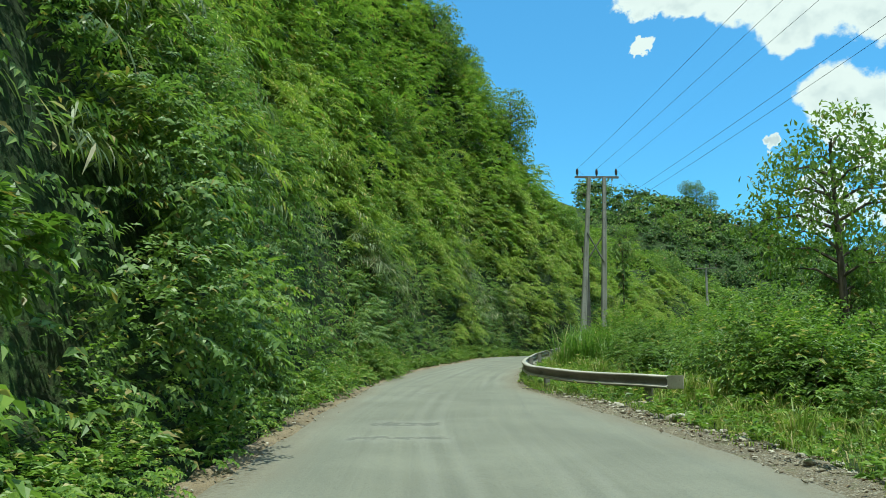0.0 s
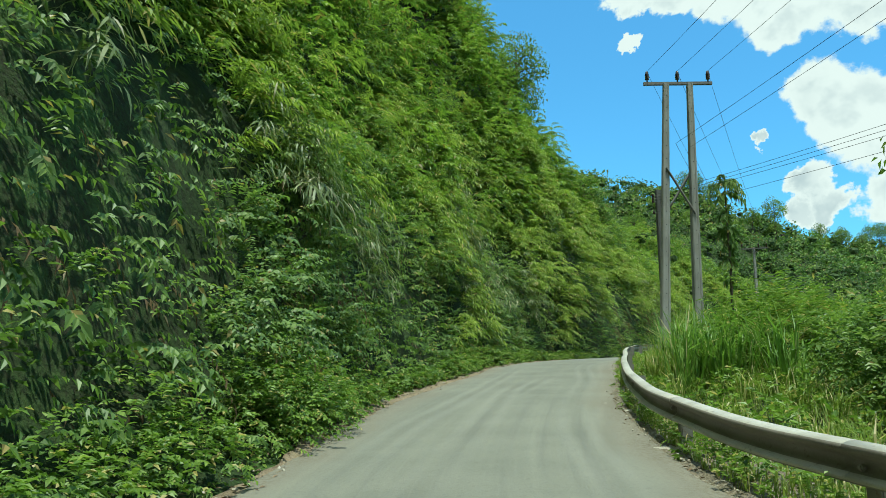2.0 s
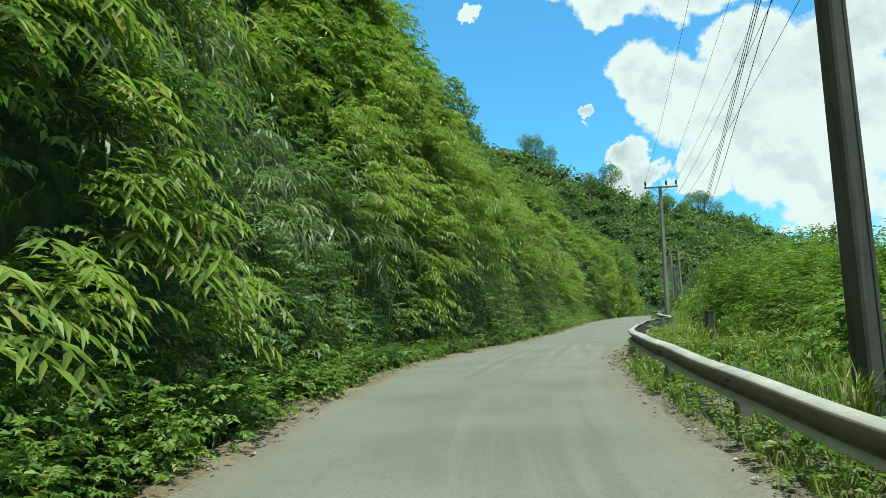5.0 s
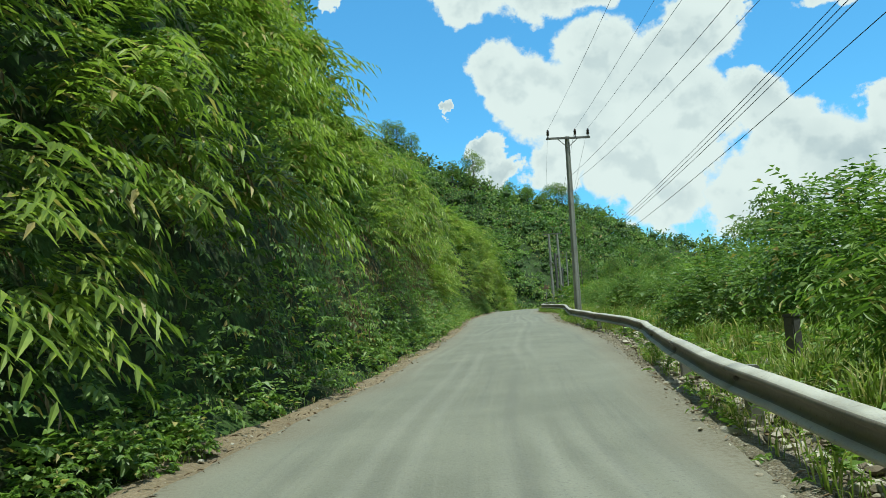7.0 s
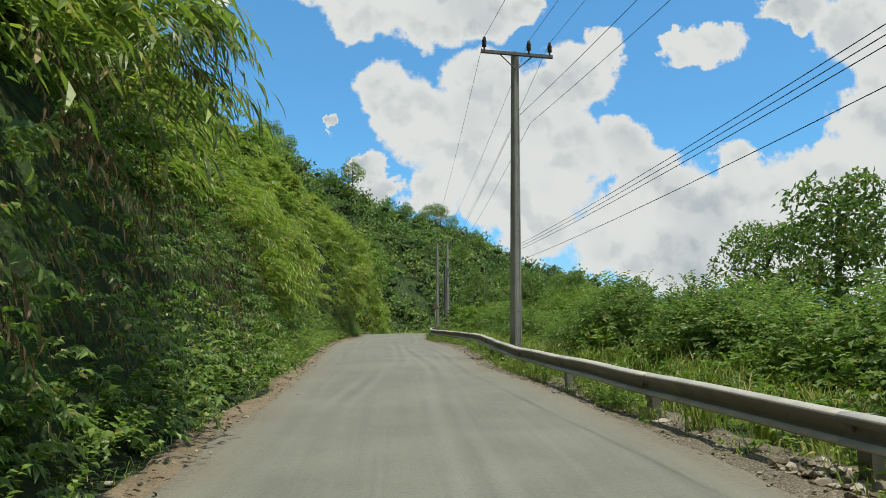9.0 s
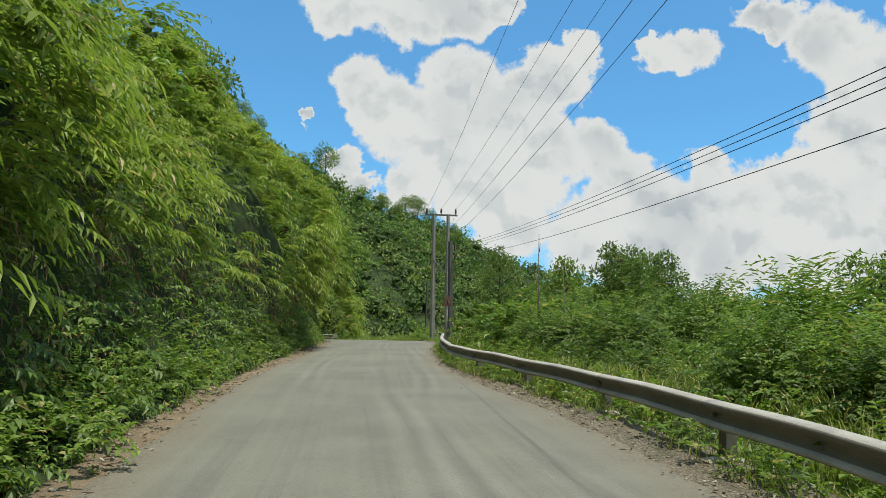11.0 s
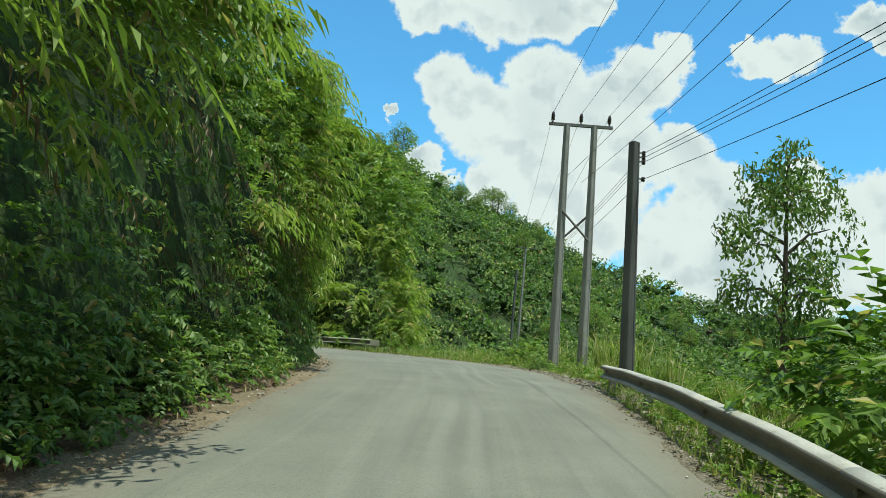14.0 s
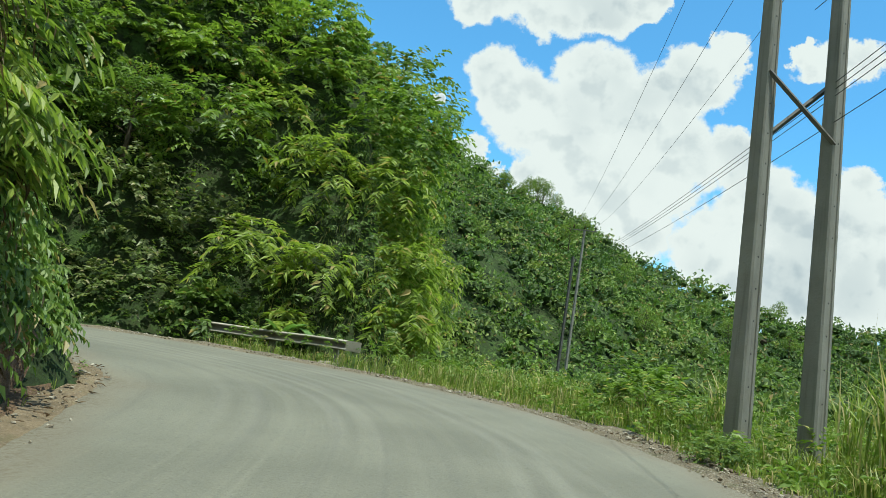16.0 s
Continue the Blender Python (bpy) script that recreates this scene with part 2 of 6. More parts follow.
def make_asphalt():
    """Worn, dust-laden asphalt; u runs across the road in metres, v along it."""
    m, k = material("dusty_asphalt")
    uv = k.add("ShaderNodeUVMap", {"uv_map": "road"}).outputs[0]
    cut = k.add("ShaderNodeSeparateXYZ", Vector=uv)
    across, along = cut.outputs[0], cut.outputs[1]
    p = spot(k)
    wave = k.math("MULTIPLY_ADD", k.noise(p, 0.06, 1.0), 1.2, k.math("SUBTRACT", across, 0.6))
    streak_at = k.add("ShaderNodeCombineXYZ", X=k.math("MULTIPLY", wave, 2.3), Y=k.math("MULTIPLY", along, 0.035)).outputs[0]
    streak, hair = k.noise(streak_at, 1.6, 5.0, 0.6), k.noise(streak_at, 9.0, 3.0, 0.6)
    blotch, grain, fine = k.noise(p, 0.55, 5.0), k.noise(p, 30.0, 4.0, 0.7), k.noise(p, 130.0, 2.0)
    pebble = k.add("ShaderNodeTexVoronoi", Scale=48.0, Vector=p)
    tone = k.mix(k.smooth(blotch, 0.3, 0.7), (0.152, 0.15, 0.116), (0.2, 0.196, 0.152))
    tone = k.mix(k.math("MULTIPLY", k.smooth(streak, 0.5, 0.7), 0.3), tone, (0.25, 0.244, 0.186))
    tone = k.mix(k.math("MULTIPLY", k.smooth(streak, 0.46, 0.32), 0.35), tone, (0.118, 0.116, 0.1))
    tone = k.mix(k.math("MULTIPLY", k.smooth(hair, 0.52, 0.68), 0.2), tone, (0.235, 0.229, 0.178))
    # wheel tracks: a dark band with a pale rim of dust, swerving a little and fading in and out
    for i, at in enumerate((-1.5, -0.5, 0.3, 1.1, 1.7)):
        line = k.add("ShaderNodeCombineXYZ", X=k.math("MULTIPLY", along, 0.045 + 0.006 * i), Y=3.7 * i).outputs[0]
        swerve = k.math("MULTIPLY_ADD", k.noise(line, 1.0, 1.0), 2.2, at - 1.1)
        off = k.math("ABSOLUTE", k.math("SUBTRACT", across, swerve))
        there = k.smooth(k.noise(line, 1.1, 2.0), 0.44, 0.6)
        rim = k.math("MULTIPLY", k.smooth(k.math("ABSOLUTE", k.math("SUBTRACT", off, 0.2)), 0.14, 0.02), there)
        tone = k.mix(k.math("MULTIPLY", rim, 0.28), tone, (0.275, 0.268, 0.222))
        band = k.math("MULTIPLY", k.smooth(off, 0.11, 0.03), there)
        tone = k.mix(k.math("MULTIPLY", k.math("MULTIPLY", band, k.smooth(grain, 0.35, 0.6)), 0.32), tone, (0.1, 0.098, 0.086))
    tone = k.mix(k.math("MULTIPLY", k.smooth(grain, 0.55, 0.75), 0.45), tone, (0.30, 0.285, 0.215))
    tone = k.mix(k.math("MULTIPLY", k.smooth(pebble.outputs["Color"], 0.72, 0.9), 0.35), tone, (0.09, 0.088, 0.078))
    tone = k.mix(k.math("MULTIPLY", k.smooth(fine, 0.3, 0.6), 0.22), tone, (0.11, 0.107, 0.092))
    # broken surface with dark ragged lips near the start
    ragged = k.noise(p, 3.2, 4.0, 0.7)
    for at, half, reach in ((10.9, 0.15, 0.8), (12.7, 0.3, 0.65), (19.5, 0.15, 0.5)):
        lo = k.math("ABSOLUTE", k.math("ADD", k.math("SUBTRACT", along, at), k.math("MULTIPLY_ADD", ragged, 1.1, -0.55)))
        la = k.math("ABSOLUTE", k.math("ADD", across, 0.25))
        hole = k.math("MULTIPLY", k.math("MULTIPLY", k.smooth(lo, half, half * 0.5), k.smooth(la, reach, reach * 0.8)), k.smooth(k.noise(p, 7.0, 3.0), 0.38, 0.47))
        tone = k.mix(k.math("MULTIPLY", hole, 0.85), tone, (0.05, 0.048, 0.042))
        pale = k.math("MULTIPLY", k.smooth(lo, half * 3.0, half), k.smooth(la, reach * 1.2, reach * 0.7))
        tone = k.mix(k.math("MULTIPLY", pale, 0.3), tone, (0.27, 0.262, 0.22))
    # earth and grit carried in from the edges
    edge = k.add("ShaderNodeUVMap", {"uv_map": "edge"}).outputs[0]
    near = k.add("ShaderNodeSeparateXYZ", Vector=edge).outputs[0]
    near = k.math("ADD", near, k.math("MULTIPLY", k.math("SUBTRACT", blotch, 0.5), 1.1))
    rim = k.math("MULTIPLY", k.smooth(near, 0.95, 0.1), 0.6)
    tone = k.mix(rim, tone, (0.205, 0.178, 0.132))
    grit = k.math("MULTIPLY", k.smooth(near, 0.6, 0.0), k.smooth(k.noise(p, 18.0, 5.0, 0.75), 0.44, 0.62))
    tone = k.mix(k.math("MULTIPLY", grit, 0.75), tone, (0.115, 0.092, 0.06))
    finish(k, tone, 0.88, height=k.math("ADD", grain, k.math("MULTIPLY", blotch, 0.6)), depth=0.014, spec=0.3)
    return m


def make_concrete(name, a, b, stain):
    m, k = material(name)
    p = spot(k)
    big, small = k.noise(p, 1.4, 5.0), k.noise(p, 24.0, 5.0, 0.65)
    drip = k.add("ShaderNodeMapping", Vector=p)
    drip.inputs["Scale"].default_value = (9.0, 9.0, 0.35)
    run = k.noise(drip.outputs[0], 1.5, 4.0)
    tone = k.mix(k.smooth(big, 0.3, 0.7), a, b)
    tone = k.mix(k.math("MULTIPLY", k.smooth(run, 0.5, 0.72), 0.6), tone, stain)
    tone = k.mix(k.math("MULTIPLY", k.smooth(small, 0.55, 0.75), 0.4), tone, stain)
    finish(k, tone, 0.9, height=small, depth=0.006, spec=0.3)
    return m


def make_steel(name, a, b, rust, rust_from, metal=0.25, rough=0.58):
    m, k = material(name)
    p = spot(k)
    big, small, fleck = k.noise(p, 1.7, 5.0), k.noise(p, 14.0, 5.0, 0.7), k.noise(p, 50.0, 3.0)
    tone = k.mix(k.smooth(big, 0.3, 0.7), a, b)
    tone = k.mix(k.math("MULTIPLY", k.smooth(fleck, 0.5, 0.7), 0.3), tone, (0.22, 0.21, 0.18))
    tone = k.mix(k.math("MULTIPLY", k.smooth(small, rust_from, rust_from + 0.15), 0.75), tone, rust)
    finish(k, tone, rough, metal, height=fleck, depth=0.003, spec=0.45)
    return m


def make_plain(name, tone, rough, metal=0.0, scale=30.0, vary=0.35):
    m, k = material(name)
    grain = k.noise(spot(k), scale, 4.0)
    dark = tuple(c * (1 - vary) for c in tone)
    finish(k, k.mix(k.smooth(grain, 0.35, 0.65), tone, dark), rough, metal, height=grain, depth=0.003)
    return m


def make_bark(name, a, b):
    m, k = material(name)
    stretch = k.add("ShaderNodeMapping", Vector=spot(k))
    stretch.inputs["Scale"].default_value = (7.0, 7.0, 1.2)
    n = k.noise(stretch.outputs[0], 2.0, 6.0, 0.65)
    finish(k, k.mix(k.smooth(n, 0.35, 0.65), a, b), 0.92, height=n, depth=0.02, spec=0.2)
    return m


soil = make_soil()
edge_earth = make_dirt("edge_earth", (0.27, 0.205, 0.13), (0.19, 0.145, 0.092), (0.33, 0.265, 0.18), 0.25, 0.2)
red_earth = make_dirt("red_earth", (0.205, 0.13, 0.078), (0.125, 0.08, 0.05), (0.27, 0.19, 0.125), 0.3, 0.25)
gravel_earth = make_dirt("gravel_earth", (0.25, 0.205, 0.14), (0.19, 0.16, 0.11), (0.36, 0.32, 0.25), 0.6, 0.4)
asphalt = make_asphalt()
pole_concrete = make_concrete("pole_concrete", (0.30, 0.295, 0.265), (0.24, 0.235, 0.21), (0.15, 0.145, 0.125))
dark_pole = make_concrete("dark_pole", (0.10, 0.10, 0.095), (0.13, 0.13, 0.12), (0.055, 0.055, 0.05))
rail_steel = make_steel("rail_steel", (0.46, 0.43, 0.36), (0.33, 0.305, 0.25), (0.17, 0.14, 0.10), 0.57, 0.1, 0.6)
# darker rail steel: mud stains, and the recess's own shade mixed into the colour
shaded_mud_steel = make_steel("shaded_mud_steel", (0.2, 0.178, 0.143), (0.145, 0.128, 0.102), (0.105, 0.084, 0.06), 0.56, 0.1, 0.7)
post_steel = make_steel("post_steel", (0.22, 0.21, 0.185), (0.16, 0.155, 0.135), (0.15, 0.10, 0.06), 0.55)
arm_steel = make_steel("arm_steel", (0.16, 0.155, 0.14), (0.12, 0.115, 0.105), (0.11, 0.075, 0.05), 0.55)
insulator_clay = make_plain("insulator_clay", (0.06, 0.035, 0.025), 0.25)
wire_metal = make_plain("wire_metal", (0.05, 0.05, 0.05), 0.55, 0.3)
rock = make_concrete("rock", (0.42, 0.38, 0.31), (0.30, 0.27, 0.215), (0.2, 0.165, 0.11))


def make_chips():
    """Broken stone: each lump has its own tone, from earth-brown to pale."""
    m, k = material("chips")
    own = k.add("ShaderNodeNewGeometry").outputs["Random Per Island"]
    small = k.noise(spot(k), 40.0, 5.0, 0.7)
    tone = k.ramp(own, [(0.0, (0.13, 0.10, 0.07)), (0.5, (0.26, 0.225, 0.17)), (1.0, (0.46, 0.42, 0.34))])
    tone = k.mix(k.math("MULTIPLY", k.smooth(small, 0.5, 0.7), 0.45), tone, (0.16, 0.125, 0.08))
    finish(k, tone, 0.92, height=small, depth=0.006, spec=0.25)
    return m


chips = make_chips()
bark = make_bark("bark", (0.14, 0.115, 0.085), (0.07, 0.058, 0.042))
dead_wood = make_bark("dead_wood", (0.2, 0.18, 0.15), (0.11, 0.095, 0.075))
sign_red = make_plain("sign_red", (0.22, 0.085, 0.05), 0.6, 0.0, 9.0)
sign_face = make_plain("sign_face", (0.17, 0.13, 0.09), 0.6, 0.0, 12.0)
sign_black = make_plain("sign_black", (0.02, 0.02, 0.02), 0.5)
stump_concrete = make_concrete("stump_concrete", (0.12, 0.115, 0.10), (0.08, 0.078, 0.07), (0.04, 0.04, 0.035))
weed_stem = make_plain("weed_stem", (0.16, 0.22, 0.07), 0.6)
dry_leaf = make_plain("dry_leaf", (0.22, 0.15, 0.085), 0.85, 0.0, 3.0)

# ---------------------------------------------------------------- plan of road and land
# the line that the vehicle keeps, on the road's surface
LINE = np.array([
    (0.9, -34, -3.0), (0.35, -16, -1.4), (0.0, 0.0, 0.0), (-0.06, 8.0, 0.72), (0.22, 15.4, 1.39), (0.97, 22.6, 2.08), (2.35, 30.0, 2.88),
    (4.3, 37.6, 3.72), (6.47, 44.14, 4.48), (9.97, 51.97, 5.24), (13.9, 59.4, 5.88), (18.47, 67.0, 6.54),
    (23.2, 74.4, 7.25), (28.1, 82.0, 8.02), (33.37, 90.27, 8.82), (37.93, 97.45, 9.48), (42.7, 104.7, 10.12), (47.55, 111.54, 10.83),
    (52.15, 118.47, 11.45), (55.9, 124.6, 11.85), (58.4, 129.6, 12.1), (58.9, 134.0, 12.22), (57.0, 138.4, 12.22), (53.0, 141.2, 12.15),
    (47.0, 142.6, 12.1), (39.0, 141.0, 12.15), (30.0, 135.0, 12.3), (20.0, 126.0, 12.5)])


def dense_line(step=0.5):
    """Catmull-Rom through LINE, at even steps: stations, points, unit tangents (in plan)."""
    pts = np.vstack([2 * LINE[0] - LINE[1], LINE, 2 * LINE[-1] - LINE[-2]])
    out = []
    for i in range(1, len(pts) - 2):
        a, b, c, d = pts[i - 1:i + 3]
        u = np.linspace(0, 1, 40, endpoint=False)[:, None]
        out.append(0.5 * (2 * b + (c - a) * u + (2 * a - 5 * b + 4 * c - d) * u ** 2 + (3 * b - a - 3 * c + d) * u ** 3))
    out = np.vstack(out + [LINE[-1:]])
    run = np.concatenate([[0], np.cumsum(np.linalg.norm(np.diff(out[:, :2], axis=0), axis=1))])
    zero = run[np.argmin(np.linalg.norm(out[:, :2], axis=1))]
    at = np.arange(0, run[-1], step)
    c = np.stack([np.interp(at, run, out[:, j]) for j in range(3)], 1)
    t = np.gradient(c[:, :2], axis=0)
    t /= np.linalg.norm(t, axis=1)[:, None]
    return at - zero, c, t


STA, CEN, TAN = dense_line()
RGT = np.stack([TAN[:, 1], -TAN[:, 0]], 1)
LEFT_S = (-40, 8, 13, 20, 26, 30, 35, 40, 47, 56, 60, 64, 68, 77, 90, 98, 105, 116, 122, 130, 137, 141, 145, 150, 160, 190)
LEFT_W = (2.1, 2.05, 2.08, 2.3, 2.5, 2.68, 2.6, 2.5, 2.75, 3, 2.7, 2.35, 2.05, 2.05, 2.25, 2.6, 2.98, 3.12, 2.95, 2.85, 2.9, 3.1, 3.6, 3.6, 2.9, 2.7)
RIGHT_S = (-40, 5, 10, 14, 16, 20, 23, 30, 34, 38, 47, 55, 58, 63, 68, 73, 78, 82, 86, 91, 97, 102, 105, 108, 111, 116, 123, 128, 132, 136, 141, 146, 152, 160, 190)
RIGHT_W = (4.2, 4.4, 4.3, 3.8, 3.5, 2.7, 2.2, 2, 2.15, 2.25, 2, 1.9, 2.3, 2.85, 3.2, 3.45, 3.55, 3.4, 3.15, 2.7, 2.8, 3, 2.95, 2.6, 2.45, 2.2, 2.15, 2.6, 3.05, 3.55, 3.75, 3.75, 3.4, 2.9, 2.8)
RAIL_S = (17, 18.2, 19.5, 21, 23, 26, 30, 34, 38, 46, 53, 55, 58, 63, 68, 73, 77, 80, 84, 89, 95, 100, 103, 106, 109, 112, 114, 116, 119, 123, 127, 131, 137.2)
RAIL_W = (5.4, 4.1, 3.2, 2.75, 2.4, 2.2, 2.22, 2.35, 2.5, 2.4, 2.31, 2.38, 2.58, 2.97, 3.5, 4.1, 4.1, 3.7, 3.45, 3.25, 3.4, 3.65, 3.72, 3.65, 3.25, 2.92, 2.6, 2.45, 2.42, 2.47, 2.87, 3.25, 3.8)
TILT = 0.035  # the road falls a little towards the hill


def left_edge(s):
    return np.interp(s, LEFT_S, LEFT_W)


def right_edge(s):
    return np.interp(s, RIGHT_S, RIGHT_W)


def on_line(s, lat, up=0.0):
    """World places at stations s and distances lat to the right of the line, up above the road's surface."""
    s, lat, up = np.broadcast_arrays(np.asarray(s, float), np.asarray(lat, float), np.asarray(up, float))
    x = np.interp(s, STA, CEN[:, 0]) + np.interp(s, STA, RGT[:, 0]) * lat
    y = np.interp(s, STA, CEN[:, 1]) + np.interp(s, STA, RGT[:, 1]) * lat
    z = np.interp(s, STA, CEN[:, 2]) + TILT * np.clip(lat, -4, 5) + up
    return np.stack([x, y, z], -1)


def to_line(x, y):
    """Station, distance to the right and road height for places in plan."""
    x, y = np.ravel(x), np.ravel(y)
    idx = np.empty(len(x), int)
    for i in range(0, len(x), 4000):
        q = (x[i:i + 4000, None] - CEN[None, :, 0]) ** 2 + (y[i:i + 4000, None] - CEN[None, :, 1]) ** 2
        idx[i:i + 4000] = q.argmin(1)
    dx, dy = x - CEN[idx, 0], y - CEN[idx, 1]
    lat = dx * RGT[idx, 0] + dy * RGT[idx, 1]
    dist = np.hypot(dx, dy)
    lat = np.where(lat >= 0, dist, -dist)
    return STA[idx], lat, CEN[idx, 2] + TILT * np.clip(lat, -4, 5)


def waves(a, b, seed, octaves=4):
    """Smooth noise over a plane, about -1 to 1."""
    r = np.random.RandomState(seed)
    total, amp = 0.0, 1.0
    for o in range(octaves):
        for _ in range(3):
            ang, ph = r.uniform(0, math.tau), r.uniform(0, math.tau)
            f = 2 ** o * r.uniform(0.7, 1.3)
            total = total + amp * np.sin(f * (a * math.cos(ang) + b * math.sin(ang)) + ph) / 2.2
        amp *= 0.55
    return total / 1.4


FACE_S, FACE_H = (-40, 0, 40, 60, 74, 81, 88, 100, 118, 126, 133, 140, 146, 152, 165, 190), (8, 8, 8, 8, 7.6, 6.3, 5.4, 5.2, 6.6, 9.0, 9.5, 8.5, 5.8, 5.0, 4, 5)
RISE_S, RISE_K = (-40, 66, 80, 92, 105, 130, 140, 190), (2.05, 2.15, 1.8, 1.1, 1.0, 1.0, 0.8, 0.6)
CAP_S, CAP_H = (-40, 60, 80, 98, 130, 140, 150, 190), (42, 41, 36, 21, 17, 13, 8, 9)


def bank(s, d):
    """Height of the cut bank over the road, d metres beyond the road's left edge."""
    h, k, cap = np.interp(s, FACE_S, FACE_H), np.interp(s, RISE_S, RISE_K), np.interp(s, CAP_S, CAP_H)
    d = np.where(d > 0.6, d + np.interp(s, (136, 142, 154, 160), (0, 0.6, 0.6, 0)), d)
    face = np.interp(d, (0, 0.9, 1.4, 2.3, 3.6, 5.0), (-0.018, -0.008, 0.10, 0.42, 0.8, 1.0)) * h
    high = face + np.maximum(d - 5.0, 0) * k
    return np.where(high > cap, cap + (high - cap) * 0.15, high)


RIDGE = np.array([(-250, 480, 165), (60, 440, 150), (110, 424, 135), (161, 411, 124), (182, 372, 82), (215, 402, 85), (250, 440, 103), (280, 455, 107), (308, 467, 112), (325, 456, 91),
                  (345, 438, 86), (367, 417, 78), (384, 398, 71), (397, 381, 59), (432, 327, 56), (540, 200, 55), (720, -100, 60), (1000, -600, 80)])


def ridge(x, y):
    """The wooded ridge across the valley."""
    best = np.full(x.shape, -1e9)
    for a, b in zip(RIDGE[:-1], RIDGE[1:]):
        d = b[:2] - a[:2]
        u = np.clip(((x - a[0]) * d[0] + (y - a[1]) * d[1]) / (d @ d), 0, 1)
        dist = np.hypot(x - a[0] - u * d[0], y - a[1] - u * d[1])
        crest = a[2] + u * (b[2] - a[2])
        best = np.maximum(best, crest - (0.42 + 0.003 * np.maximum(crest - 60, 0)) * dist)
    return best


def spur(x, y, s, lat):
    """The next spur of the hill, beyond the bend."""
    d = np.where(lat > 0, lat - right_edge(s), 0)
    d = np.where(s > 146, d, np.hypot(x - 60.5, y - 143.0) * 0.6)
    side = 0.49 * (y - 144.0) - 0.87 * (x - 67.5)
    up = np.minimum(np.minimum((1.4 + 0.5 * np.clip((side - 12) / 6, 0, 1)) * (d - 4.5), 3.2 * (side - 1.7)), np.minimum(9 + 1.35 * side, 10.8 + 0.5 * side))
    return np.where((s > 140) & (lat > 0) | (y > 150), 12.4 + up, -1e9)


def land(x, y):
    """Height of the ground."""
    shape = np.shape(x)
    x, y = np.ravel(x).astype(float), np.ravel(y).astype(float)
    s, lat, road_z = to_line(x, y)
    dl, dr = -lat - left_edge(s), lat - right_edge(s)
    left = bank(s, np.where(dl > 1.2, np.maximum(dl - 0.45, 1.2), dl)) + np.clip(dl - 2, 0, 1) * 0.35 * waves(x * 0.9, y * 0.9, 3)
    fall = np.interp(dr, (0, 0.4, 0.9, 2.0, 5.0, 12.0, 40.0, 140.0, 3000.0), (-0.14, -0.18, -0.16, -0.08, -0.2, -0.9, -7.0, -30.0, -60.0))
    right = fall + np.clip(dr - 2, 0, 3) * 0.12 * waves(x * 0.6, y * 0.6, 5)
    z = road_z + np.where(dl > 0, left, np.where(dr > 0, right, -0.10))
    far = ridge(x, y) + 2.5 * waves(x * 0.05, y * 0.05, 8)
    # the flank is hollow: gentle near the road, steeper towards the crest
    far = far - 13 * np.clip((lat - 26) / 60, 0, 1) * np.clip((300 - lat) / 150, 0, 1)
    # a hollow below the crest, where the power line crosses
    far = far - 8.5 * np.clip((38 - far) / 12, 0, 1) * np.clip((150 - x) / 25, 0, 1) * np.clip((y - 140) / 15, 0, 1)
    beyond = np.clip((np.minimum(np.abs(lat), 60) - 8) / 20, 0, 1)
    z = np.where((dl > 0) | (beyond <= 0), z, np.maximum(z, road_z - 3 + (far - road_z + 3) * beyond))
    z = np.where((dl > 14) & (np.hypot(x - 40, y - 80) > 230), np.maximum(z * 0.5, far), z)
    z = np.where((dr > 0) | (y > 150), np.maximum(z, spur(x, y, s, lat)), z)
    return z.reshape(shape)


def cover(x, y):
    """Height of what lies open: the ground or the earth strips along the road."""
    shape = np.shape(x)
    x, y = np.ravel(x).astype(float), np.ravel(y).astype(float)
    z = land(x, y)
    s, lat, road_z = to_line(x, y)
    dl, dr = -lat - left_edge(s), lat - right_edge(s)
    strip = ((dr > -0.25) & (dr < 0.9)) | ((dl > -0.25) & (dl < 0.42))
    return np.where(strip, np.maximum(z, road_z + 0.005), z).reshape(shape)


def mesh_of(name, verts, faces, mat, smooth=False):
    """A mesh from arrays: verts (n, 3), faces (m, 3) or (m, 4)."""
    verts, faces = np.asarray(verts, np.float32), np.asarray(faces, np.int32)
    me = bpy.data.meshes.new(name)
    n, k = faces.shape
    me.vertices.add(len(verts))
    me.vertices.foreach_set("co", verts.ravel())
    me.loops.add(n * k)
    me.loops.foreach_set("vertex_index", faces.ravel())
    me.polygons.add(n)
    me.polygons.foreach_set("loop_start", np.arange(0, n * k, k, dtype=np.int32))
    me.materials.append(mat)
    me.update(calc_edges=True)
    me.polygons.foreach_set("use_smooth", np.full(n, smooth))
    return me


def strip_faces(rows, cols):
    i = np.arange(rows - 1)[:, None] * cols + np.arange(cols - 1)[None, :]
    return np.stack([i, i + 1, i + cols + 1, i + cols], -1).reshape(-1, 4)


def part(name, bm, mat, parent, label=""):
    """Links a bmesh as one mesh object under a thing or a part."""
    me = bpy.data.meshes.new(name)
    bm.to_mesh(me)
    bm.free()
    me.materials.append(mat)
    ob = new(name, me)
    ob.parent = parent
    if label:
        tagged(ob, label)
    return ob


def part_of(name, verts, faces, mat, parent, label="", smooth=False):
    ob = new(name, mesh_of(name, verts, faces, mat, smooth))
    ob.parent = parent
    if label:
        tagged(ob, label)
    return ob


# ground: one sheet out to the horizon, finest by the road
def grid_lines(lo, hi, step, far):
    mid = np.arange(lo, hi + step / 2, step)
    out = step * 1.25 ** np.arange(1, 60)
    out = np.cumsum(out)
    out = out[out < far]
    return np.concatenate([lo - out[::-1], mid, hi + out])


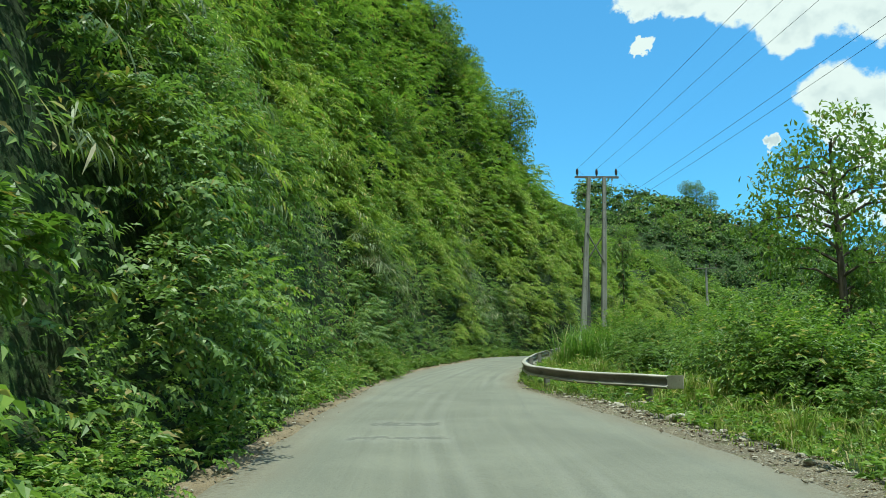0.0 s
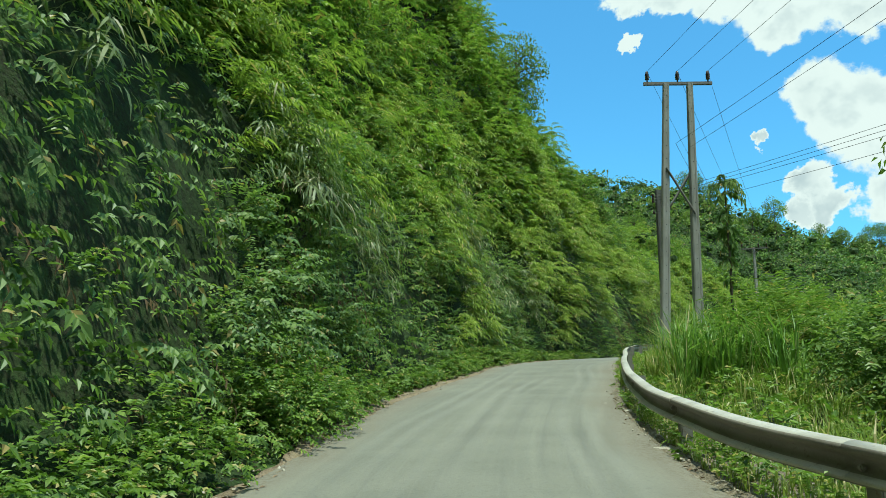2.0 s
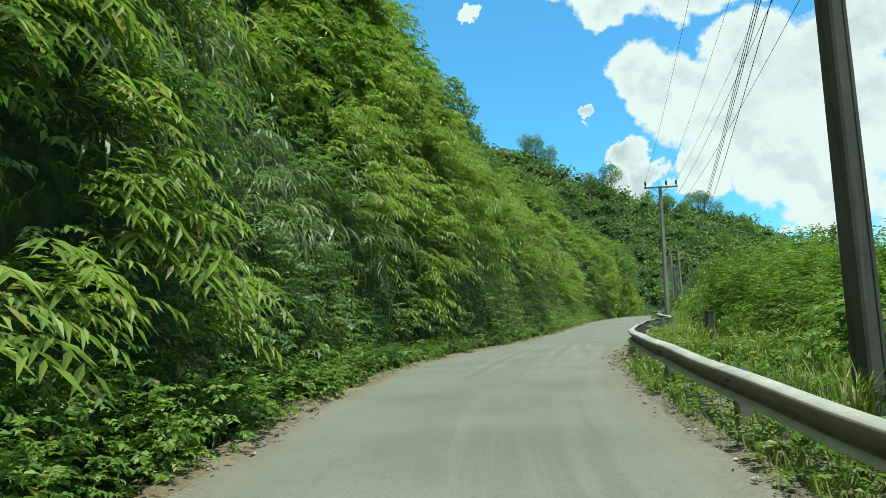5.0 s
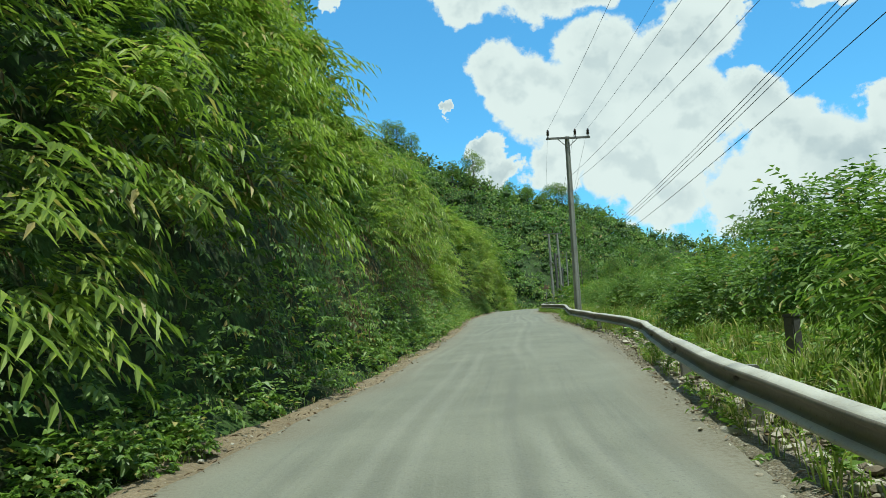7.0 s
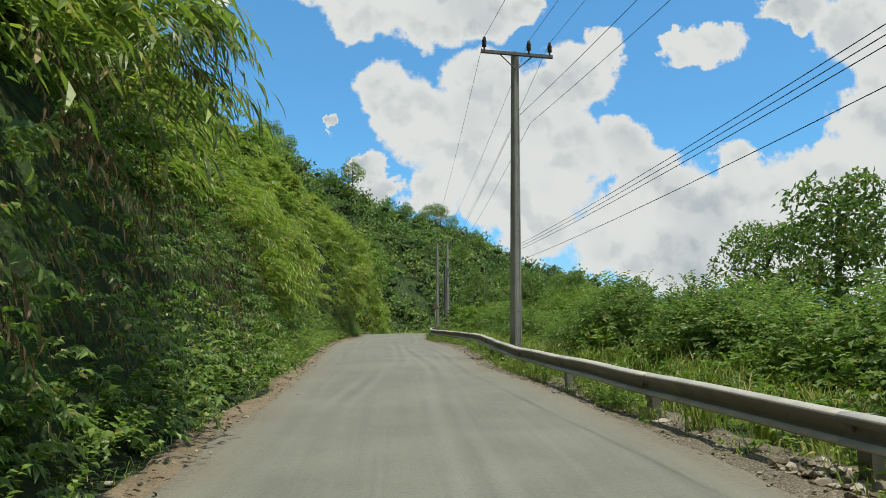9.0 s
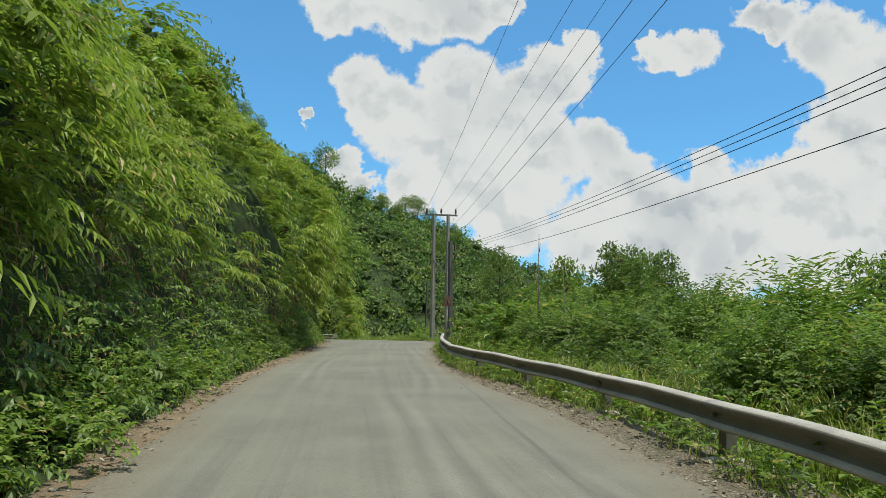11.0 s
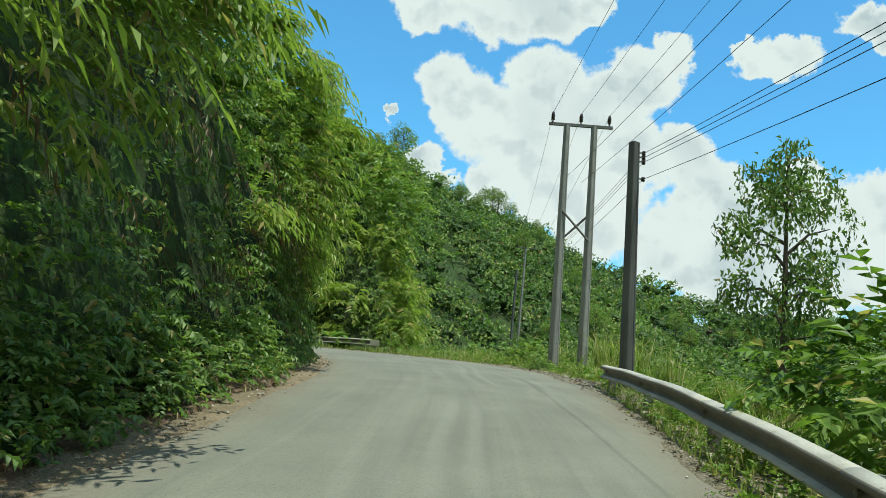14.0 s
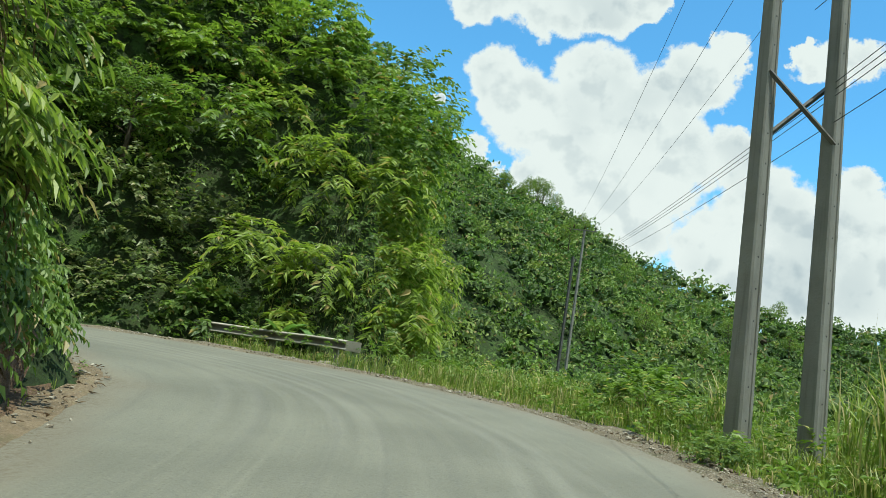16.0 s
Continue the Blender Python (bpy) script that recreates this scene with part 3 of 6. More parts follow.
gx, gy = grid_lines(-28, 92, 0.8, 3200), grid_lines(-22, 178, 0.8, 3200)
GX, GY = np.meshgrid(gx, gy)
ground_v = np.stack([GX, GY, land(GX, GY)], -1).reshape(-1, 3)
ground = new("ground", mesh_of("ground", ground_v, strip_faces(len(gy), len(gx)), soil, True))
tagged(ground, "steep earth hillside, verge and wooded valley ground", "ground", kind="structure")

# road
road_s = np.arange(-30, 186, 0.25)
inset = np.array([0, 0.10, 0.25, 0.55, 1.0])
road_rows = []
for s in road_s:
    lo, hi = -left_edge(s), right_edge(s)
    lo += 0.07 * waves(s * 0.9, 1.0, 21) + 0.035 * waves(s * 5.0, 1.0, 23)
    hi += 0.07 * waves(s * 0.9, 9.0, 22) + 0.045 * waves(s * 5.0, 9.0, 24)
    lat = np.concatenate([lo + inset, np.linspace(lo + 1.0, hi - 1.0, 9)[1:-1], (hi - inset)[::-1]])
    near = np.minimum(lat - lo, hi - lat)
    u = (lat - lo) / (hi - lo)
    crown = 0.035 * (1 - (2 * u - 1) ** 2) - 0.03 * np.clip(1 - near / 0.1, 0, 1)
    road_rows.append(np.concatenate([on_line(s, lat, crown), lat[:, None], np.full((17, 1), s), near[:, None]], 1))
road_all = np.vstack(road_rows)
road_all[:, 2] += 0.012 * waves(road_all[:, 0] * 1.1, road_all[:, 1] * 1.1, 31)
road_mesh = mesh_of("road", road_all[:, :3], strip_faces(len(road_s), 17), asphalt, True)
loop_v = np.empty(len(road_mesh.loops), np.int32)
road_mesh.loops.foreach_get("vertex_index", loop_v)
for layer, pick in (("road", [3, 4]), ("edge", [5, 4])):
    road_mesh.uv_layers.new(name=layer).data.foreach_set("uv", road_all[loop_v][:, pick].astype(np.float32).ravel())
road = tagged(new("road", road_mesh), "narrow dusty grey asphalt road with worn wheel tracks", "road", kind="structure")


def verge(name, side, inner, outer, mat, label, s0=-30, s1=186, seed=1):
    """A strip of earth along one edge of the road, dipping under the asphalt."""
    ss = np.arange(s0, s1, 0.2)
    rows = []
    for s in ss:
        edge = left_edge(s) if side < 0 else right_edge(s)
        w = outer + 0.35 * waves(s * 0.9, 3.0, seed)
        u = np.linspace(0, 1, 7)
        lat = side * (edge - inner + (w + inner) * u)
        up = np.where(u < 0.05, -0.05, -0.012 + 0.03 * u) + 0.03 * waves(s * 2.0 + u * 3, u * 6 + 3, seed + 1) * (u > 0.2) - 0.16 * (u > 0.99)
        up = up + 0.022 * waves(s * 9.0 + u * 4, u * 15, seed + 5) * (u > 0.2)
        rows.append(on_line(np.full(7, s), lat, up))
    v = np.vstack(rows)
    f = strip_faces(len(ss), 7)
    return tagged(new(name, mesh_of(name, v, f if side > 0 else f[:, ::-1], mat, True)), label, "verge", kind="structure")


verge("verge_left", -1, 0.25, 0.5, edge_earth, "bare brown earth with dead leaves under the bank", seed=41)
verge("verge_right", 1, 0.25, 1.0, gravel_earth, "gravelly brown shoulder beneath the guard rail", seed=44)


# raw reddish cut at the foot of the bank on the inside of the bend
cut_s, cut_u = np.arange(122, 152, 0.2), np.linspace(0, 1, 12)
cut_rows = []
for s in cut_s:
    d = 0.3 + cut_u * (float(np.interp(s, (130, 138), (0.8, 0.5))) + 0.12 * float(waves(s * 0.6, 2.0, 47)))
    up = np.maximum(np.maximum(bank(s, np.where(d > 1.2, np.maximum(d - 0.3, 1.2), d)), bank(s, d)), 0) + 0.05 * np.minimum(cut_u * 3, 1) * (cut_u < 0.98) + 0.045 * waves(s * 1.7 + cut_u * 2, cut_u * 9, 48) - 0.16 * (cut_u < 0.05)
    cut_rows.append(on_line(np.full(12, s), -float(left_edge(s)) - d, up))
cut_faces = strip_faces(len(cut_s), 12)[:, ::-1]
tagged(new("earth_cut", mesh_of("earth_cut", np.vstack(cut_rows), cut_faces, red_earth, True)), "raw reddish-brown earth cut at the foot of the bank", "earth bank", kind="structure")


# ---------------------------------------------------------------- guard rails
def tube(points, radius, sides=8, taper=None, cap=True):
    """A round bar along points; radius may be a list."""
    p = [Vector(q) for q in points]
    rad = radius if isinstance(radius, (list, tuple)) else [radius] * len(p)
    bm = bmesh.new()
    rings = []
    for i, q in enumerate(p):
        t = (p[min(i + 1, len(p) - 1)] - p[max(i - 1, 0)]).normalized()
        side = t.cross(Vector((0, 0, 1)))
        side = side.normalized() if side.length > 0.05 else Vector((1, 0, 0))
        up = side.cross(t)
        rings.append([bm.verts.new(q + (side * math.cos(a) + up * math.sin(a)) * rad[i]) for a in [math.tau * j / sides for j in range(sides)]])
    for a, b in zip(rings, rings[1:]):
        for j in range(sides):
            f = bm.faces.new((a[j], a[(j + 1) % sides], b[(j + 1) % sides], b[j]))
            f.smooth = sides > 5
    if cap:
        bm.faces.new(rings[0][::-1]), bm.faces.new(rings[-1])
    bmesh.ops.recalc_face_normals(bm, faces=bm.faces)
    return bm


def box(sx, sy, sz, at=(0, 0, 0), bevel=0.0, turn=None):
    bm = bmesh.new()
    bmesh.ops.create_cube(bm, size=1.0)
    bmesh.ops.scale(bm, vec=(sx, sy, sz), verts=bm.verts)
    if bevel:
        bmesh.ops.bevel(bm, geom=bm.edges[:], offset=bevel, segments=2, affect="EDGES")
    if turn is not None:
        bmesh.ops.transform(bm, matrix=turn, verts=bm.verts)
    bmesh.ops.translate(bm, vec=at, verts=bm.verts)
    return bm


# W profile, across (towards the road is negative) and up
W_SHAPE = [(0.0, -0.155), (-0.035, -0.15), (-0.072, -0.132), (-0.084, -0.115), (-0.075, -0.099), (-0.03, -0.072), (0.0, -0.045), (0.012, 0.02), (-0.02, 0.045),
           (-0.07, 0.07), (-0.092, 0.098), (-0.08, 0.128), (-0.02, 0.150), (0.05, 0.157)]



def beam_panel(place, s0, s1, steps=9):
    """One pressed beam with thickness. place(s) gives a point and the outward direction."""
    ring = W_SHAPE + [(a + 0.012, b * 0.985) for a, b in W_SHAPE[::-1]]
    rows = []
    for s in np.linspace(s0, s1, steps):
        c, out = place(s)
        rows.append([(c[0] + out[0] * a, c[1] + out[1] * a, c[2] + b) for a, b in ring])
    bm = bmesh.new()
    vs = [[bm.verts.new(q) for q in row] for row in rows]
    n = len(ring)
    for a, b in zip(vs, vs[1:]):
        for j in range(n):
            face = bm.faces.new((a[j], a[(j + 1) % n], b[(j + 1) % n], b[j]))
            # recess, upper front and underside get the dark steel: mud and painted shade
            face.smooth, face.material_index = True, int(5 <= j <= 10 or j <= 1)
    bm.faces.new(vs[0]), bm.faces.new(vs[-1][::-1])
    bmesh.ops.recalc_face_normals(bm, faces=bm.faces)
    return bm


def footing_shape(x, y, z, seed):
    """A low irregular patch of cast concrete round a post."""
    rr = random.Random(seed + 400)
    rings = []
    lobes = [rr.uniform(0.75, 1.3) for _ in range(12)]
    turn, a0, b0 = rr.uniform(0, 6.28), rr.uniform(0.22, 0.38), rr.uniform(0.16, 0.26)
    for k, up in ((1.12, -0.12), (1.0, 0.02), (0.86, 0.06), (0.4, 0.075)):
        for j in range(12):
            a = math.tau * j / 12
            u, v = a0 * k * lobes[j] * math.cos(a), b0 * k * lobes[j] * math.sin(a)
            rings.append((x + u * math.cos(turn) - v * math.sin(turn), y + u * math.sin(turn) + v * math.cos(turn), z + up + rr.uniform(-0.012, 0.012)))
    rings.append((x, y, z + 0.075))
    f = [(12 * r + j, 12 * r + (j + 1) % 12, 12 * r + 12 + (j + 1) % 12) for r in range(3) for j in range(12)]
    f += [(12 * r + j, 12 * r + 12 + (j + 1) % 12, 12 * r + 12 + j) for r in range(3) for j in range(12)]
    f += [(36 + j, 36 + (j + 1) % 12, 48) for j in range(12)]
    return rings, f


def build_rail(name, label, place, s0, s1, panel, height=0.535):
    """A guard rail: overlapping W-beam panels on stub posts."""
    base, _ = place((s0 + s1) / 2)
    rail = new(name)
    tagged(rail, label, "guard rail", "guard rails")
    n = max(1, round((s1 - s0) / panel))
    rr = random.Random(7)

    def lifted(s):
        c, out = place(s)
        return (c[0], c[1], c[2] + height + 0.02 * math.sin(s * 0.4) + 0.008 * math.sin(s * 1.6)), out
    for i in range(n):
        a, b = s0 + (s1 - s0) * i / n, s0 + (s1 - s0) * (i + 1) / n
        shift = 0.006 * (i % 2)

        def nudged(s, shift=shift):
            c, out = lifted(s)
            return (c[0] + out[0] * shift, c[1] + out[1] * shift, c[2]), out
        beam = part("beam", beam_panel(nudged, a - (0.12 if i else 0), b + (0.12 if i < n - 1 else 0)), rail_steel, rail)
        beam.data.materials.append(shaded_mud_steel)
    for i in range(n + 1):
        s = min(max(s0 + (s1 - s0) * i / n, s0 + 0.4), s1 - 0.4)
        c, out = place(s)
        yaw = math.atan2(out[1], out[0])
        lean = rr.uniform(-0.05, 0.05)
        turn = Matrix.Rotation(yaw, 4, "Z") @ Matrix.Rotation(lean, 4, "X") @ Matrix.Rotation(rr.uniform(-0.04, 0.04), 4, "Y")
        tall = height + 0.32
        at = (c[0] + out[0] * 0.13, c[1] + out[1] * 0.13, c[2] + height + 0.13 - tall / 2)
        post = part("post", box(0.14, 0.17, tall, at, 0.012, turn), post_steel, rail, "dull grey stub post")
        part_of("footing", *footing_shape(c[0] + out[0] * 0.08, c[1] + out[1] * 0.08, c[2], i), rock, rail, "pale broken concrete footing", True)
        part("bolt", box(0.05, 0.05, 0.05, (c[0] - out[0] * 0.02, c[1] - out[1] * 0.02, c[2] + height), 0.012, turn), post_steel, post)
    # flared shoe at the near end
    for s in (s0,):
        c, out = lifted(s)
        t = Vector((-out[1], out[0], 0)) * (1 if s == s1 else -1)
        sign = 1 if (Vector(place(s1)[0]) - Vector(place(s0)[0])).dot(t) * (1 if s == s1 else -1) > 0 else -1
        t *= sign
        yaw = math.atan2(out[1], out[0])
        part("end_shoe", box(0.03, 0.5, 0.30, (c[0] + t.x * 0.22 - out[0] * 0.02, c[1] + t.y * 0.22 - out[1] * 0.02, c[2]), 0.01, Matrix.Rotation(yaw, 4, "Z")), rail_steel, rail)
    return rail


def rail_lat(s):
    """The rail's distance from the line, its corners eased as a bent beam would."""
    return float(np.mean(np.interp(s + np.linspace(-1.2, 1.2, 9) * min(1.0, max(0.0, (s - 17.0) / 3.0)), RAIL_S, RAIL_W)))


def main_rail_place(s):
    c = on_line(s, rail_lat(s), -0.06)
    a, b = on_line(s - 0.4, rail_lat(s - 0.4)), on_line(s + 0.4, rail_lat(s + 0.4))
    t = Vector((b[0] - a[0], b[1] - a[1], 0)).normalized()
    return tuple(c), (t.y, -t.x)


def bend_rail_place(s):
    a, b = Vector((62.75, 141.55, 12.29)), Vector((59.2, 145.6, 12.12))
    c, t = a.lerp(b, s / 5.4), (b - a).normalized()
    bow = 0.25 * math.sin(math.pi * s / 5.4)
    return (c.x + t.y * bow, c.y - t.x * bow, c.z), (t.y, -t.x)


build_rail("guard_rail", "dusty grey steel W-beam guard rail on stub posts", main_rail_place, 17.0, 137.0, 3.98)
build_rail("guard_rail", "short weathered grey steel guard rail on the outside of the bend", bend_rail_place, 0.0, 5.4, 2.7, 0.6)


# ---------------------------------------------------------------- poles and wires
def square_pole(base, top, w0, w1, holes=True):
    """A tapered concrete pole with bevelled corners and a recessed face on two sides."""
    b, t = Vector(base), Vector(top)
    bm = bmesh.new()
    shape = [(-1, -0.8), (-0.8, -1), (-0.45, -1), (-0.4, -0.86), (0.4, -0.86), (0.45, -1), (0.8, -1), (1, -0.8), (1, 0.8), (0.8, 1), (0.45, 1), (0.4, 0.86), (-0.4, 0.86), (-0.45, 1), (-0.8, 1), (-1, 0.8)]
    rings = []
    for u in np.linspace(0, 1, 9):
        c, w = b.lerp(t, float(u)), (w0 + (w1 - w0) * u) / 2
        rings.append([bm.verts.new(c + Vector((x * w, y * w, 0))) for x, y in shape])
    for p, q in zip(rings, rings[1:]):
        for j in range(len(shape)):
            bm.faces.new((p[j], p[(j + 1) % len(shape)], q[(j + 1) % len(shape)], q[j]))
    bm.faces.new(rings[-1]), bm.faces.new(rings[0][::-1])
    bmesh.ops.recalc_face_normals(bm, faces=bm.faces)
    return bm


def step_holes(base, top, w0, w1, parent, every=0.5):
    """Dark bolt holes up the road-facing side of a pole."""
    b, t = Vector(base), Vector(top)
    n = int((t - b).length / every)
    for i in range(2, n):
        u = i / n
        c, w = b.lerp(t, u), (w0 + (w1 - w0) * u) / 2
        part("bolt_hole", tube([c + Vector((0, -w * 0.83, 0)), c + Vector((0, -w * 0.875, 0))], 0.016, 6), sign_black, parent)


def insulator(at, parent):
    """A pin insulator with three sheds."""
    x, y, z = at
    prof = [(0, 0.03), (0.10, 0.03), (0.12, 0.085), (0.17, 0.06), (0.20, 0.085), (0.26, 0.06), (0.29, 0.085), (0.36, 0.06), (0.42, 0.055), (0.46, 0.02)]
    return part("insulator", tube([(x, y, z + h) for h, _ in prof], [r for _, r in prof], 10), insulator_clay, parent, "dark brown glazed pin insulator")


def ground_at(x, y):
    return float(cover(np.array([x]), np.array([y]))[0])


def h_frame(centre, along, arm_z, spread_top, spread_foot, label, foot_shift=(0, 0), braced=(3.0, 4.8)):
    """Two concrete poles with a steel crossarm, an X brace and three insulators."""
    a = Vector((*along, 0)).normalized()
    c = Vector((*centre, 0))
    frame_ob = tagged(new("power_pole"), label, "utility pole", "power poles")
    feet, tops = [], []
    for sgn in (-1, 1):
        p, q = c + a * sgn * spread_foot + Vector((*foot_shift, 0)), c + a * sgn * spread_top
        p.z, q.z = ground_at(p.x, p.y) - 0.4, arm_z + 0.02
        pole = part("pole", square_pole(p, q, 0.33, 0.2), pole_concrete, frame_ob, "square grey concrete pole")
        step_holes(p, q, 0.33, 0.2, pole)
        feet.append(p), tops.append(q)
    yaw = math.atan2(a.y, a.x)
    turn = Matrix.Rotation(yaw, 4, "Z")
    arm = part("crossarm", box(2.55, 0.1, 0.12, (c.x, c.y, arm_z + 0.02), 0.008, turn), arm_steel, frame_ob, "dark steel crossarm")
    off = Vector((-a.y, a.x, 0)) * 0.14
    for i, (u, v) in enumerate((braced, braced[::-1])):
        f0 = tops[0].lerp(feet[0], u / (tops[0] - feet[0]).length)
        f1 = tops[1].lerp(feet[1], v / (tops[1] - feet[1]).length)
        o = off * (1 if i else -1)
        part("brace", tube([f0 + o, f1 + o], 0.045, 4), arm_steel, frame_ob, "dark steel angle brace")
    for u in (-1.13, 0.0, 1.13):
        insulator(c + a * u + Vector((0, 0, arm_z + 0.08)), frame_ob)
    return [c + a * u + Vector((0, 0, arm_z + 0.52)) for u in (-1.13, 0.0, 1.13)]


def single_pole(foot, along, arm_z, arm, pins, label, width=0.30):
    """One concrete pole with a steel crossarm, struts and insulators."""
    a = Vector((*along, 0)).normalized()
    x, y = foot
    ob = tagged(new("power_pole"), label, "utility pole", "power poles")
    p, q = Vector((x, y, ground_at(x, y) - 0.4)), Vector((x, y, arm_z + 0.12))
    pole = part("pole", square_pole(p, q, width, 0.2), pole_concrete, ob, "square grey concrete pole")
    step_holes(p, q, width, 0.2, pole)
    yaw = math.atan2(a.y, a.x)
    turn = Matrix.Rotation(yaw, 4, "Z")
    mid = (arm[0] + arm[1]) / 2
    front = Vector((a.y, -a.x, 0)) * 0.15
    c = Vector((x, y, 0)) + front
    part("crossarm", box(arm[1] - arm[0], 0.09, 0.11, (c.x + a.x * mid, c.y + a.y * mid, arm_z), 0.008, turn), arm_steel, ob, "dark steel crossarm")
    for u in (-0.55, 0.55):
        part("strut", tube([c + a * u + Vector((0, 0, arm_z - 0.05)), c + Vector((0, 0, arm_z - 0.55))], 0.022, 4), arm_steel, ob)
    for u in pins:
        insulator(c + a * u + Vector((0, 0, arm_z + 0.06)), ob)
    return [c + a * u + Vector((0, 0, arm_z + 0.5)) for u in pins]


def low_pole(foot, top, label, width=0.27, side=1):
    """A dark low-voltage pole with a rack of spool insulators."""
    ob = tagged(new("power_pole"), label, "utility pole", "power poles")
    p, q = Vector((*foot, ground_at(*foot) - 0.4)), Vector(top)
    part("pole", square_pole(p, q, width, 0.22), dark_pole, ob)
    ends = []
    for i in range(4):
        z = (0.25, 0.37, 0.49, 0.95)[i]
        b = q + (p - q).normalized() * z
        e = b + Vector((0.26 * side, -0.1, 0))
        arm = part("bracket", tube([b, e], 0.02, 6), arm_steel, ob)
        part("spool", tube([e + Vector((0, 0, h)) for h in (-0.06, -0.04, 0, 0.04, 0.06)], [0.03, 0.055, 0.035, 0.055, 0.03], 8), insulator_clay, arm)
        ends.append(e)
    return ends


H1 = h_frame((10.01, 40.40), (0.992, -0.126), 14.93, 0.44, 0.61, "twin-pole concrete power line frame with steel crossarm beside the rail", (-0.27, 0.03), (3.4, 5.15))
P3 = single_pole((33.92, 83.83), (0.887, -0.461), 18.59, (-1.19, 1.26), (-1.08, 0.44, 1.16), "tall single concrete power pole with crossarm behind the guard rail")
H2 = h_frame((64.5, 129.08), (0.793, -0.609), 22.16, 0.55, 0.55, "twin-pole concrete power line frame with X brace on the grassy bend", (0.16, -0.12), (3.6, 4.75))
P5 = single_pole((102.7, 178.6), (0.7, -0.71), 28.0, (-1.25, 1.25), (-1.1, 0.0, 1.1), "distant single concrete power pole on the wooded slope")
D1 = low_pole((10.15, 42.9), (9.91, 42.7, 11.41), "leaning dark low-voltage pole beside the twin poles", side=-1)
D2 = low_pole((58.98, 120.8), (58.87, 120.95, 18.27), "dark weathered low-voltage pole at the end of the guard rail", 0.3)
D3 = low_pole((99.5, 176.0), (99.5, 176.0, 24.5), "small distant low-voltage pole among bushes", 0.24)


def wire(a, b, sag, label="thin black overhead wire", radius=0.007):
    a, b = Vector(a), Vector(b)
    pts = [a.lerp(b, u) - Vector((0, 0, sag * 4 * u * (1 - u))) for u in [i / 24 for i in range(25)]]
    me = bpy.data.meshes.new("wire")
    bm = tube(pts, radius, 5, cap=True)
    bm.to_mesh(me)
    bm.free()
    me.materials.append(wire_metal)
    return tagged(new("wire", me), label, "wire", "overhead wires")


BACK_H = [(12.6 + 0.95 * u, -18.0 - 0.3 * u, 14.0) for u in (-1.13, 0, 1.13)]
BACK_L = [(24.0, 4.0 - 0.3 * i, 10.6 - 0.35 * i) for i in range(4)]
for i in range(3):
    wire(BACK_H[i], H1[i], 0.7, "thin black high-voltage wire")
    wire(H1[i], P3[i], 0.6, "thin black high-voltage wire")
    wire(P3[i], H2[i], 0.6, "thin black high-voltage wire")
    wire(H2[i], P5[i], 0.9, "thin black high-voltage wire")
for u in (0.0, 0.5):
    low1, low3, low2 = Vector((9.8 + u, 40.3 - 0.15 * u, 12.5 - u * 0.3)), Vector((33.9 + u * 0.8, 83.7 - 0.4 * u, 16.4 - u * 0.3)), Vector((64.2 + u, 129.4 - 0.8 * u, 20.0 - u * 0.3))
    wire((14.0 + u, -18.0, 12.0), low1, 0.7, "thin black low-voltage wire")
    wire(low1, low3, 0.7, "thin black low-voltage wire")
    wire(low3, low2, 0.7, "thin black low-voltage wire")
for i in range(4):
    wire(BACK_L[i], D1[i], 0.5, "thin black low-voltage wire")
    wire(D1[i], D2[i], 1.7, "thin black low-voltage wire")
    wire(D2[i], D3[i], 0.8, "thin black low-voltage wire")


# ---------------------------------------------------------------- sign, stubs, stones
def warning_sign(x, y, z, facing):
    ob = tagged(new("road_sign"), "faded triangular warning sign with red border on a thin post", "road sign")
    g = ground_at(x, y)
    part("sign_post", tube([(x, y, g - 0.3), (x, y, z + 0.2)], 0.03, 10), post_steel, ob)
    f = Vector((*facing, 0)).normalized()
    r = Vector((-f.y, f.x, 0))

    def plate(size, depth, ahead):
        bm = bmesh.new()
        loops = []
        for dd in (ahead, ahead + depth):
            ring = []
            for k in range(3):
                a = math.radians(90 + 120 * k)
                for da in (-0.10, 0.10):
                    rr = size * 0.95
                    p = r * math.cos(a + da) * rr + Vector((0, 0, math.sin(a + da) * rr))
                    ring.append(bm.verts.new(Vector((x, y, z)) + p + f * dd))
            loops.append(ring)
        bm.faces.new(loops[0]), bm.faces.new(loops[1][::-1])
        for j in range(6):
            bm.faces.new((loops[0][j], loops[0][(j + 1) % 6], loops[1][(j + 1) % 6], loops[1][j]))
        bmesh.ops.recalc_face_normals(bm, faces=bm.faces)
        return bm
    rim = part("sign_plate", plate(0.29, 0.012, 0.035), sign_red, ob, "faded red triangular plate")
    part("sign_face", plate(0.2, 0.006, 0.047), sign_face, rim, "faded cream panel")
    pts = [(0.0, -0.10), (0.0, -0.04), (0.035, -0.005), (-0.035, 0.035), (0.0, 0.07), (0.0, 0.11)]
    part("bend_arrow", tube([Vector((x, y, z)) + r * a + Vector((0, 0, b)) + f * 0.058 for a, b in pts], 0.015, 4), sign_black, rim, "black winding arrow")


warning_sign(49.86, 110.02, 13.03, (-0.62, -0.78))


def stump(x, y, tall, label):
    g = ground_at(x, y)
    ob = tagged(new("marker_post"), label, "post", "roadside stub posts")
    part("shaft", box(0.17, 0.17, tall + 0.3, (x, y, g + tall / 2 - 0.15), 0.015), stump_concrete, ob)
    part("cap", box(0.19, 0.19, 0.05, (x, y, g + tall + 0.02), 0.012), stump_concrete, ob)


stump(19.3, 59.2, 0.95, "dark weathered concrete stub post behind the guard rail")
